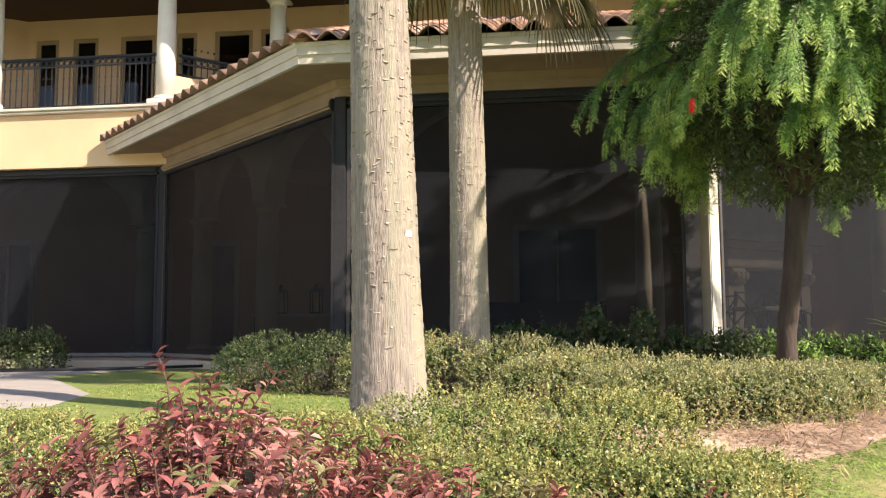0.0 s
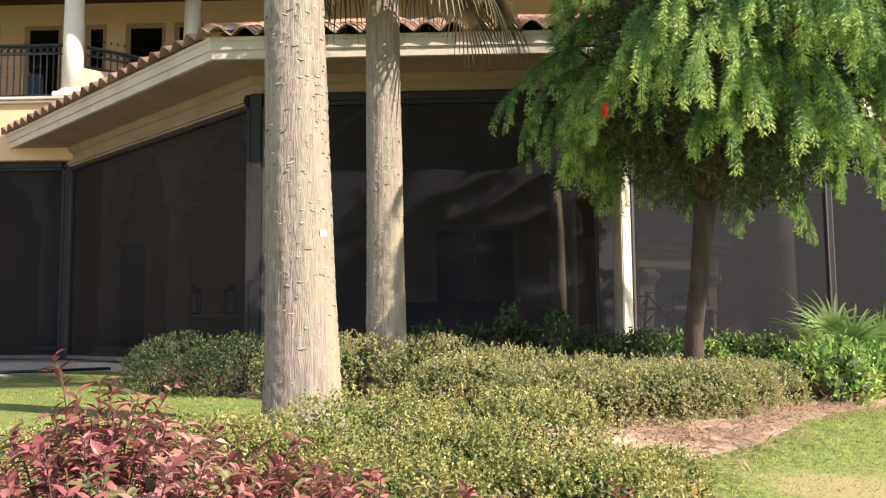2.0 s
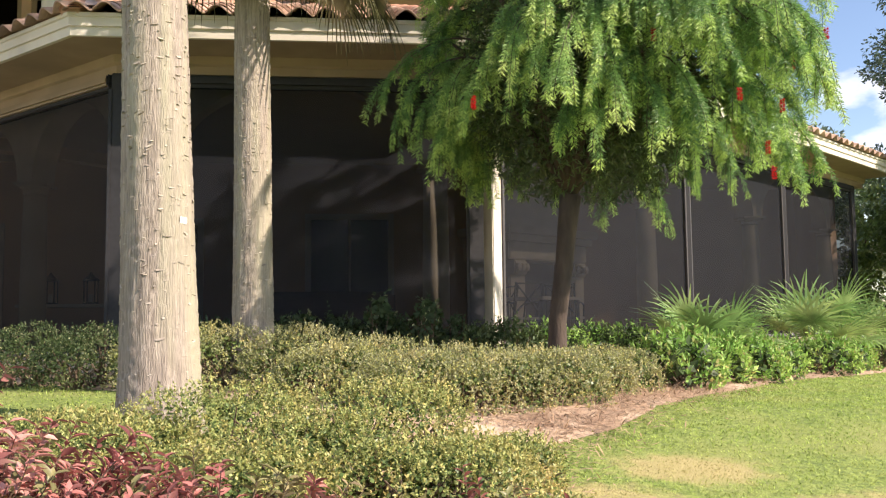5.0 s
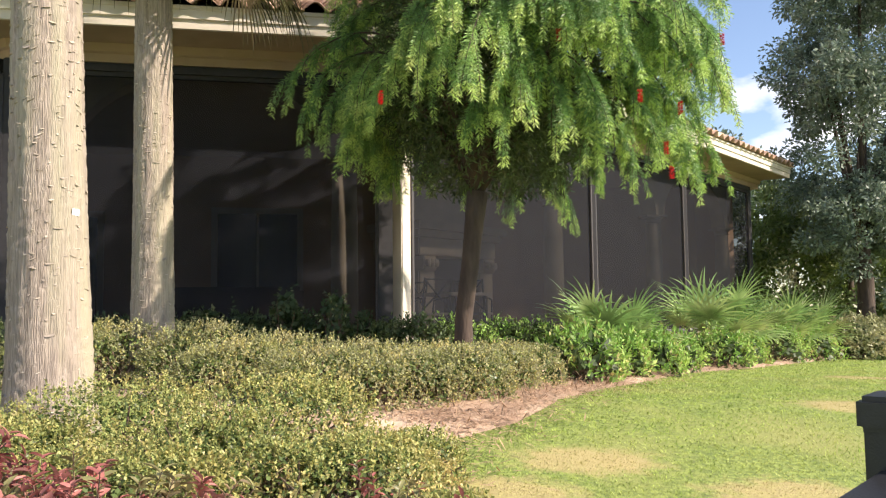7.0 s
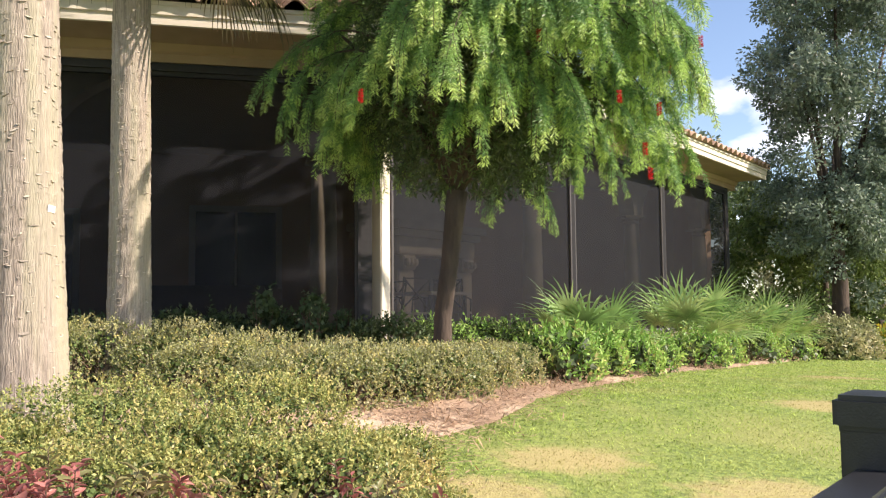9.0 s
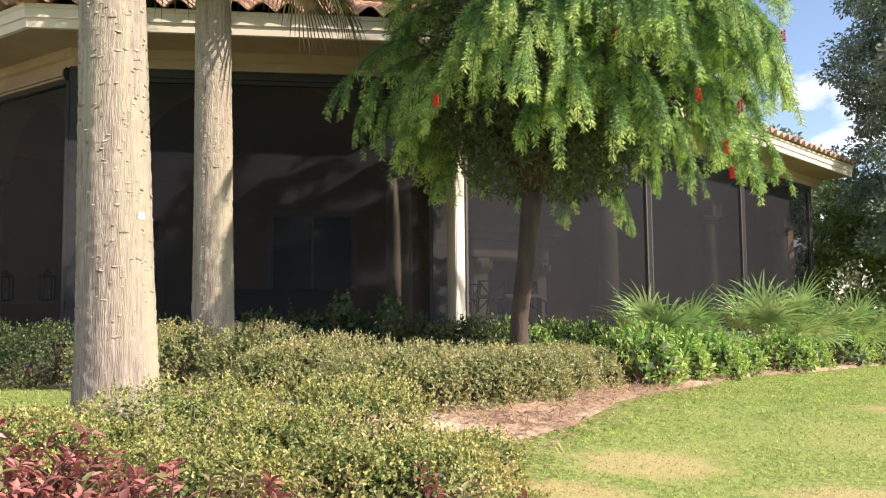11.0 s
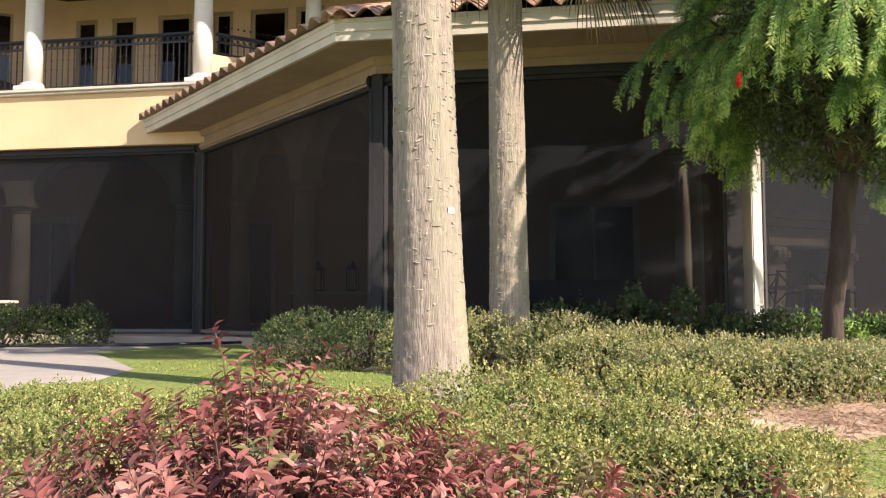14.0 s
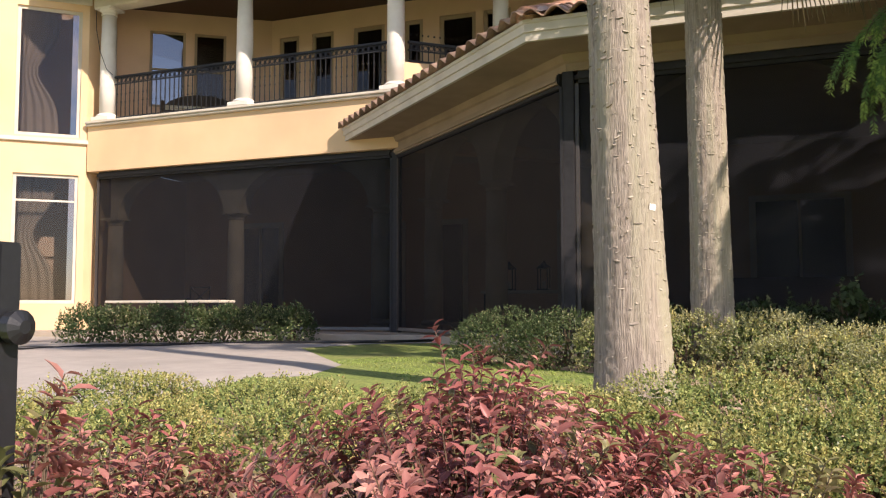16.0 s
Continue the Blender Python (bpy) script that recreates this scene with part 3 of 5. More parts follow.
def screen(p, q, s0, s1, label, inset=0.0, cover=None):
    """A motorised roll-down screen, fully lowered."""
    m = along(p, q) @ pose(0, inset, 0)
    t = thing("roll_down_screen", label, "screen", m, group="patio screens")
    if cover:
        part("header_cover", boxes((s0, s1 - 0.03, -0.11, 0.07, HEAD - 0.12, HEAD - 0.004), bevel=0.03), cover, t, "painted roller cover")
        part("end_cap", boxes((s1 - 0.03, s1, -0.12, 0.08, HEAD - 0.15, HEAD), bevel=0.02), BRONZE, t, "dark end cap")
        part("roller", boxes((s0, s1 - 0.03, -0.06, 0.06, HEAD - 0.17, HEAD - 0.122), bevel=0.015), BRONZE, t)
    else:
        part("header_box", boxes((s0, s1, -0.08, 0.08, HEAD - 0.15, HEAD), bevel=0.045), BRONZE, t)
    for x in (s0, s1 - 0.05):
        part("side_track", boxes((x, x + 0.05, -0.035, 0.035, 0.0, HEAD - 0.15), bevel=0.006), TRACK, t)
    bm = bmesh.new()
    n = 24
    rows_ = []
    for j in range(9):
        z = 0.09 + (HEAD - 0.2) * j / 8
        rows_.append([bm.verts.new((s0 + 0.03 + (s1 - s0 - 0.06) * i / n, 0.012 * math.sin(i * 0.9) * math.sin(math.pi * j / 8), z)) for i in range(n + 1)])
    for j in range(8):
        for i in range(n):
            bm.faces.new((rows_[j][i], rows_[j][i + 1], rows_[j + 1][i + 1], rows_[j + 1][i]))
    part("fabric", bm, SCREEN, t, "charcoal woven mesh, half see-through", smooth=True)
    part("bottom_bar", boxes((s0 + 0.05, s1 - 0.05, -0.025, 0.025, 0.03, 0.09), bevel=0.008), SILVER, t, "grey aluminium hem bar")
    return t


screen(P_AL, P_AB, 0.06, LA - 0.078, "dark roll-down patio screen, fully lowered, arches showing through")
screen(P_AB, P_BC, 0.078, LB - 0.078, "dark roll-down patio screen, fully lowered beside the corner post", cover=SOFFIT)
screen(P_BC, P_CD, 0.078, LC - 0.078, "black roll-down patio screen in tree shade, fully lowered")
for a, b in zip(DS, DS[1:]):
    screen(P_CD, P_DE, a + 0.05, b - 0.05, "grey-black roll-down patio screen, fully lowered, beside the lawn")


def corner_post(p, label, r=0.075):
    t = thing("corner_post", label, "post", pose(p.x, p.y, 0))
    part("post", boxes((-r, r, -r, r, 0, HEAD), bevel=0.01), BRONZE, t)
    part("cover_strip", boxes((-r - 0.03, -r + 0.012, -r - 0.012, -r + 0.03, 0.02, HEAD - 0.2), bevel=0.004), BRONZE, t)
    return t


for p in (P_AB, P_BC, P_CD):
    corner_post(p, "dark bronze corner post between patio screens")
for s in DS[1:]:
    w = along(P_CD, P_DE) @ Vector((s, 0, 0))
    corner_post(w, "dark bronze post between patio screens", 0.05)
# a square cream pilaster beside the corner of the middle and far screens
w = along(P_CD, P_DE) @ Vector((0.27, -0.02, 0))
t = thing("pilaster", "cream painted square pilaster catching the sun", "pilaster", Matrix.Translation(w) @ Matrix.Rotation(radians(41), 4, "Z"))
part("shaft", boxes((-0.09, 0.09, -0.08, 0.08, 0.16, 3.3), bevel=0.012), CREAM, t)
part("plinth", boxes((-0.1, 0.1, -0.1, 0.1, 0.0, 0.16), bevel=0.012), CREAM, t)


# ---- pavilion roof ----
def corner(i, o):
    """The corner between wall i and i+1, pushed inward by o."""
    pts = [P_AB, P_BC, P_CD, P_DE]
    ds = [(b - a).normalized() for a, b in zip(pts, pts[1:])]
    ns = [Vector((-d.y, d.x, 0)) for d in ds]
    if i == 0:      # where the side eave dies into the front wall
        p, d = pts[0] + ns[0] * o, ds[0]
        k = (14.16 - p.y) / d.y if o < 0.2 else (14.16 + (o - 0.2) * 1.2 - p.y) / d.y
        return p + d * k
    if i == 3:
        return pts[3] + ns[2] * o + ds[2] * (0.55 if o < 0 else 0.55 - 0.0 * o)
    p, d, p2, d2 = pts[i] + ns[i - 1] * o, ds[i - 1], pts[i] + ns[i] * o, ds[i]
    det = d.x * -d2.y + d2.x * d.y
    rx_, ry_ = p2.x - p.x, p2.y - p.y
    k = (rx_ * -d2.y + d2.x * ry_) / det
    return p + d * k


OVER, SLOPE = 0.82, math.tan(radians(21))


def ring_at(o, z):
    return [corner(i, o) + Vector((0, 0, z)) for i in range(4)]


def band(bm, lower, upper):
    for i in range(len(lower) - 1):
        v = [bm.verts.new(c) for c in (lower[i], lower[i + 1], upper[i + 1], upper[i])]
        bm.faces.new(v)
    return bm


def closed_section(name, profile, mat, label, category):
    """A moulding of (inward, height) pairs swept round the eave."""
    bm = bmesh.new()
    rings = [ring_at(o, z) for o, z in profile]
    cols = [[bm.verts.new(r[i]) for r in rings] for i in range(4)]
    n = len(profile)
    for i in range(3):
        for k in range(n):
            bm.faces.new((cols[i][k], cols[i + 1][k], cols[i + 1][(k + 1) % n], cols[i][(k + 1) % n]))
    bm.faces.new(cols[0])
    bm.faces.new(list(reversed(cols[3])))
    bmesh.ops.recalc_face_normals(bm, faces=bm.faces)
    return structure(name, bm, mat, label, category)


closed_section("trim_eave_fascia", [(-OVER, EAVE), (-OVER, EAVE + 0.1), (-OVER - 0.025, EAVE + 0.105), (-OVER - 0.025, EAVE + 0.2), (-OVER - 0.045, EAVE + 0.21), (-OVER - 0.045, EAVE + 0.25), (-OVER + 0.05, EAVE + 0.25), (-OVER + 0.05, EAVE)], CREAM, "cream stepped fascia board under the tile eave", "trim")
closed_section("ceiling_soffit", [(-OVER + 0.05, EAVE + 0.012), (0.6, EAVE + 0.012), (0.6, EAVE + 0.05), (-OVER + 0.05, EAVE + 0.05)], SOFFIT, "tan board soffit under the eave", "soffit")
closed_section("trim_beam_front", [(-0.06, HEAD + 0.003), (-0.06, HEAD + 0.1), (-0.1, HEAD + 0.12), (-0.13, EAVE + 0.01), (0.42, EAVE + 0.01), (0.42, HEAD + 0.003)], SOFFIT, "tan beam moulding above the screens", "trim")

# tile field: every barrel tile is modelled; the strip along the eaves is made of single tiles
PITCH, EXPO, TLEN = 0.30, 0.36, 0.43


def tile_mesh():
    bm = bmesh.new()
    n = 10
    rows_ = []
    for v, lift in ((-0.05, 0.03), (TLEN - 0.03, 0.0)):
        for th_ in (0.0, -0.018):
            rows_.append([bm.verts.new((-PITCH / 2 + PITCH * 1.06 * i / n, v, lift + th_ + 0.098 * (0.5 + 0.5 * math.cos(2 * math.pi * (i / n - 0.45))) ** 0.8)) for i in range(n + 1)])
    for a, b in ((0, 2), (3, 1), (1, 0), (2, 3)):
        for i in range(n):
            bm.faces.new((rows_[a][i], rows_[a][i + 1], rows_[b][i + 1], rows_[b][i]))
    me = bpy.data.meshes.new("tile")
    bm.normal_update()
    bm.to_mesh(me)
    bm.free()
    me.materials.append(TILE)
    me.polygons.foreach_set("use_smooth", [True] * len(me.polygons))
    return me


TILE_ME = tile_mesh()
roof = thing("tile_roof", "weathered terracotta barrel-tile hip roof over the patio", "roof", kind="structure")
bm = bmesh.new()
TOP_IN = 5.2
band(bm, ring_at(-OVER, EAVE + 0.252), ring_at(TOP_IN, EAVE + 0.252 + (TOP_IN + OVER) * SLOPE))
part("roof_deck", bm, BARK, roof, "underlay below the tiles")
tile_v = np.array([v.co[:] for v in TILE_ME.vertices])
tile_f = np.array([p.vertices[:] for p in TILE_ME.polygons])
field_v, field_f, single = [], [], 0
for i in range(3):
    e0, e1 = corner(i, -OVER), corner(i + 1, -OVER)
    t0, t1 = corner(i, TOP_IN), corner(i + 1, TOP_IN)
    d = (e1 - e0).normalized()
    nrm = Vector((-d.y, d.x, 0))
    run = TOP_IN + OVER
    sl = math.sqrt(1 + SLOPE ** 2)
    upv = (nrm + Vector((0, 0, SLOPE))).normalized()
    outn = d.cross(upv)
    rot = Matrix((d, upv, outn)).transposed().to_4x4()
    us, ue = (t0 - e0).dot(d), (t1 - e0).dot(d)
    Ln = (e1 - e0).length
    row = 0
    while row * EXPO < run * sl - 0.1:
        f = row * EXPO / (run * sl)
        a, b = us * f, Ln + (ue - Ln) * f
        k = math.ceil(a / PITCH)
        while k * PITCH < b - 0.05:
            mt = Matrix.Translation(e0 + Vector((0, 0, EAVE + 0.262)) + d * (k * PITCH + 0.1) + upv * (row * EXPO - 0.07)) @ rot @ pose(0, 0, 0.002 * ((k * 7 + row * 3) % 5), random.uniform(-0.8, 0.8), random.uniform(-1, 1), random.uniform(-0.7, 0.7))
            if single < 300 and i < 2 and row < 6:
                link("tile", TILE_ME, None, roof, m=mt)
                single += 1
            else:
                R3, T3 = np.array(mt.to_3x3()), np.array(mt.translation)
                field_f.append(tile_f + len(field_v) * len(tile_v))
                field_v.append(tile_v @ R3.T + T3)
            k += 1
        row += 1
me = bpy.data.meshes.new("tile_field")
me.from_pydata(np.concatenate(field_v).tolist(), [], np.concatenate(field_f).tolist())
tagged(link("tile_field", me, TILE_J, roof, smooth=True), "the many tiles further up the slope", kind="stuff")
for i in (1, 2):    # rounded caps on the hips
    a, b = corner(i, -OVER) + Vector((0, 0, EAVE + 0.3)), corner(i, TOP_IN) + Vector((0, 0, EAVE + 0.3 + (TOP_IN + OVER) * SLOPE))
    n = int((b - a).length / 0.36)
    dirv = (b - a).normalized()
    bm = bmesh.new()
    tube(bm, [(0, 0, -0.03), (0, 0, 0.2), (0, 0, 0.42)], [0.125, 0.115, 0.1], 12)
    hm = None
    for k in range(n):
        mt = Matrix.Translation(a + dirv * 0.36 * k) @ dirv.to_track_quat("Z", "Y").to_matrix().to_4x4()
        if hm is None:
            hm = part("hip_tile", bm, TILE_HIP, roof, smooth=True, m=mt).data
        else:
            link("hip_tile", hm, TILE_HIP, roof, m=mt)

# ---- inside the loggia ----
bm = bmesh.new()
cl = [(-14.2, 14.95), (-6.6, 14.95), (-2.35, 10.95), (1.4, 10.95), (11.5, 19.0), (11.5, 20.7), (-14.2, 20.7)]
lo, hi = [bm.verts.new((x, y, 3.62)) for x, y in cl], [bm.verts.new((x, y, 3.66)) for x, y in cl]
bm.faces.new(list(reversed(lo)))
bm.faces.new(hi)
for k in range(len(cl)):
    bm.faces.new((lo[k], lo[(k + 1) % len(cl)], hi[(k + 1) % len(cl)], hi[k]))
structure("ceiling", bm, PLASTER, "plain loggia ceiling", "ceiling")
W0, W1 = Vector((-14.2, 17.5, 0)), Vector((-1.2, 17.5, 0))
hin = [(1.6, 2.9, 0.02, 2.5), (5.25, 6.1, 0.02, 2.4), (12.6 - 5.9, 12.6 - 5.0, 0.02, 2.4), (9.6, 11.4, 0.02, 2.5)]
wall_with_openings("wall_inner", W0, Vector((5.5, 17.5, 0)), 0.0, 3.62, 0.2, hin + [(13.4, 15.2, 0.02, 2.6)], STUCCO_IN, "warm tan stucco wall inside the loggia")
for s0, s1, z0, z1 in hin + [(13.4, 15.2, 0.02, 2.6)]:
    window("door_2", along(W0, W1) @ pose(s0, -0.04, 0), s1 - s0, z0, z1, "cream-framed dark glazed patio door", bars_v=((s1 - s0) / 2,) if s1 - s0 > 1 else (), category="door", fw=0.12, depth=0.1)
structure("wall_end", boxes((11.3, 11.5, 19.0, 20.7, 0, 3.61), (-14.6, -14.25, 14.9, 17.7, 0, 3.62), (5.5, 11.3, 20.5, 20.7, 0, 3.61), (5.5, 5.7, 17.7, 20.5, 0, 3.61)), STUCCO_IN, "stucco end wall of the loggia", "wall")

# ---- plants ----
def palm_trunk(x, y, r0, r1, z1, lean, label):
    """A palm: ringed, split trunk with stubs of old leaf bases, and a crown of fans."""
    zb = float(ground_z(x, y)) - 0.1
    t = thing("palm_tree", label, "palm tree", pose(x, y, 0))
    bm = bmesh.new()
    nz_, ns = int((z1 - zb) / 0.02), 68
    rings = []
    for j in range(nz_ + 1):
        z = zb + (z1 - zb) * j / nz_
        f = (z - zb) / (z1 - zb)
        r = r1 + (r0 - r1) * math.exp(-(z - zb) * 0.42) + 0.05 * math.exp(-(z - zb) / 0.22)
        ring = []
        for k in range(ns):
            a = 2 * math.pi * k / ns
            c = Vector((math.cos(a), math.sin(a), 0))
            fib = -0.005 * (1 - min(1, 4 * abs(noise.noise((c.x * 11 + x, c.y * 11, z * 1.3)))))
            fib += 0.004 * noise.noise((c.x * 5, c.y * 5 + x, z * 26)) + 0.004 * noise.noise((c.x * 24 + x, c.y * 24, z * 0.9))
            # overlapping leaf-base rings: each swells slowly and breaks back at a ragged upper lip
            saw = (z / 0.095 + 1.6 * noise.noise((c.x * 2.2 + x, c.y * 2.2, z * 2.0)) + 0.5 * noise.noise((c.x * 7, c.y * 7 + x, z * 5))) % 1.0
            fib += 0.010 * (saw - 0.5) * (0.55 + noise.noise((c.x * 3 + x * 5, c.y * 3, z * 5)))
            rr = r + fib
            ring.append(bm.verts.new((c.x * rr + lean * f, c.y * rr, z)))
        rings.append(ring)
    for a, b in zip(rings, rings[1:]):
        for k in range(ns):
            bm.faces.new((a[k], a[(k + 1) % ns], b[(k + 1) % ns], b[k]))
    part("trunk", bm, BARK_PALM, t, "grey-tan ringed fibrous bark", smooth=True)
    # ragged leaf-base scars
    bm = bmesh.new()
    for i in range(int((z1 - zb) * 240)):
        z = random.uniform(zb + 0.1, z1)
        f = (z - zb) / (z1 - zb)
        r = r1 + (r0 - r1) * math.exp(-(z - zb) * 0.42) + 0.05 * math.exp(-(z - zb) / 0.22)
        a = random.uniform(0, 2 * math.pi)
        w, h, o = random.uniform(0.004, 0.022) * random.uniform(0.5, 1.4), random.uniform(0.002, 0.008), random.uniform(0.002, 0.007)
        m = Matrix.Translation((lean * f, 0, z)) @ Matrix.Rotation(a, 4, "Z") @ pose(r, 0, 0, random.gauss(0, 11), random.uniform(-25, 15), 0)
        j = random.uniform(0.5, 1.0)
        vs = [bm.verts.new(m @ Vector(c)) for c in ((-0.006, -w, h), (-0.006, w * j, h * 1.2), (o * j, w * 0.9, -h * 0.5), (o, 0.0, -h), (o * 0.7, -w * 0.8, -h * 0.7), (-0.008, w * 0.7, -h * 0.4), (-0.008, -w * 0.6, -h * 0.5))]
        for q in ((0, 1, 2, 3, 4), (3, 2, 5, 6, 4), (2, 1, 5), (0, 4, 6)):
            bm.faces.new([vs[k] for k in q])
    tagged(part("torn_bark", bm, BARK_FLAP, t, "torn edges of old leaf bases"), kind="stuff")
    return t


def fan_frond(parent, origin, direction, stalk, blade, droop, mat, nleaf=34, wide=0.016):
    """A palm fan: a stalk and long narrow leaflets that split and hang."""
    o, d = Vector(origin), Vector(direction).normalized()
    pts = [o]
    for i in range(6):
        d = (d + Vector((0, 0, -droop / 6))).normalized()
        pts.append(pts[-1] + d * stalk / 6)
    bm = bmesh.new()
    tube(bm, pts, [0.018, 0.015, 0.013, 0.012, 0.011, 0.01, 0.008], 5)
    fr = part("frond", bm, mat, parent)
    hub, side = pts[-1], d.cross(Vector((0, 0, 1))).normalized()
    upv = side.cross(d)
    V, Fc = [], []
    for i in range(nleaf):
        a = radians(-115 + 230 * i / (nleaf - 1))
        dd = (d * math.cos(a) + side * math.sin(a) + upv * 0.15).normalized()
        L = blade * (0.75 + 0.25 * math.cos(a)) * random.uniform(0.85, 1.1)
        p = hub.copy()
        w = wide
        wid = dd.cross(upv).normalized()
        n0 = len(V)
        for j in range(6):
            ww = w * (1 - (j / 5) ** 2 * 0.92)
            V += [tuple(p - wid * ww), tuple(p + wid * ww)]
            dd = (dd + Vector((0, 0, -(0.10 + droop * 0.16) * (j + 1) / 3))).normalized()
            p = p + dd * L / 5
        for j in range(5):
            Fc.append((n0 + 2 * j, n0 + 2 * j + 1, n0 + 2 * j + 3, n0 + 2 * j + 2))
    me = bpy.data.meshes.new("fan_blade")
    me.from_pydata(V, [], Fc)
    tagged(link("fan_blade", me, mat, fr), kind="stuff")
    return fr


PALM1, PALM2 = (-1.0, 5.28), (-0.725, 7.62)
palm1 = palm_trunk(*PALM1, 0.245, 0.165, 7.6, -0.22, "tall palm with a thick grey fibrous trunk behind the hedge")
palm2 = palm_trunk(*PALM2, 0.187, 0.144, 5.2, -0.05, "slimmer palm with a pale ringed trunk and hanging fronds")
for palm, z, n in ((palm1, 7.6, 24), (palm2, 5.2, 36)):
    for i in range(n):
        a = 2 * math.pi * i / n + random.uniform(-0.15, 0.15)
        dr = 0.5 + 1.5 * (i % 3) / 2
        up = 0.9 - 0.75 * (i % 3) / 2
        fan_frond(palm, (-0.2, 0, z - 0.1), (math.cos(a), math.sin(a), up), 0.95 + 0.15 * (i % 2), 1.0, dr, L_FROND if i % 3 == 2 else L_PALMETTO)
# a low fan that hangs over the eave side of the slimmer palm
for a, st in ((-20, 1.0), (-55, 0.9), (8, 1.25), (30, 1.0), (165, 0.9), (205, 0.8), (250, 0.9), (-90, 0.8)):
    fan_frond(palm2, (0.0, 0, 4.2), (math.cos(radians(a)), math.sin(radians(a)), 0.05), st, 0.8, 1.25, L_FROND, 30, 0.02)


def inside_blob(n, blobs, boxy=2.0):
    """Points spread over and just under the skins of overlapping rounded mounds, with the outward way at each."""
    vol = np.array([b[3] * b[4] + b[4] * b[5] + b[3] * b[5] for b in blobs])
    pick = rng.choice(len(blobs), n, p=vol / vol.sum())
    B = np.array(blobs)[pick]
    u = rand_dir(n)
    u[:, 2] = np.where(u[:, 2] < -0.35, -u[:, 2], u[:, 2])
    full = 1 / (np.abs(u) ** boxy).sum(axis=1) ** (1 / boxy)
    k = 1 - np.abs(rng.normal(0, 0.10, n))
    ux, uy, uz = u[:, 0] * B[:, 3], u[:, 1] * B[:, 4], u[:, 2] * B[:, 5]
    wob = 1 + 0.06 * np.sin(ux * 13 + B[:, 0] * 3) * np.cos(uy * 12 + B[:, 1] * 5) + 0.055 * np.sin(uz * 31 + ux * 23) * np.cos(uy * 27 + ux * 9)
    p = B[:, :3] + u * B[:, 3:6] * (k * wob * full)[:, None]
    out = unit(np.sign(u) * np.abs(u) ** (boxy - 1) / B[:, 3:6])
    keep = np.ones(n, bool)
    for b in blobs:     # drop what lies deep inside another mound
        q = np.abs((p - np.array(b[:3])) / np.array(b[3:6]))
        keep &= ((q ** boxy).sum(axis=1) ** (1 / boxy) > 0.72)
    return p[keep], out[keep]


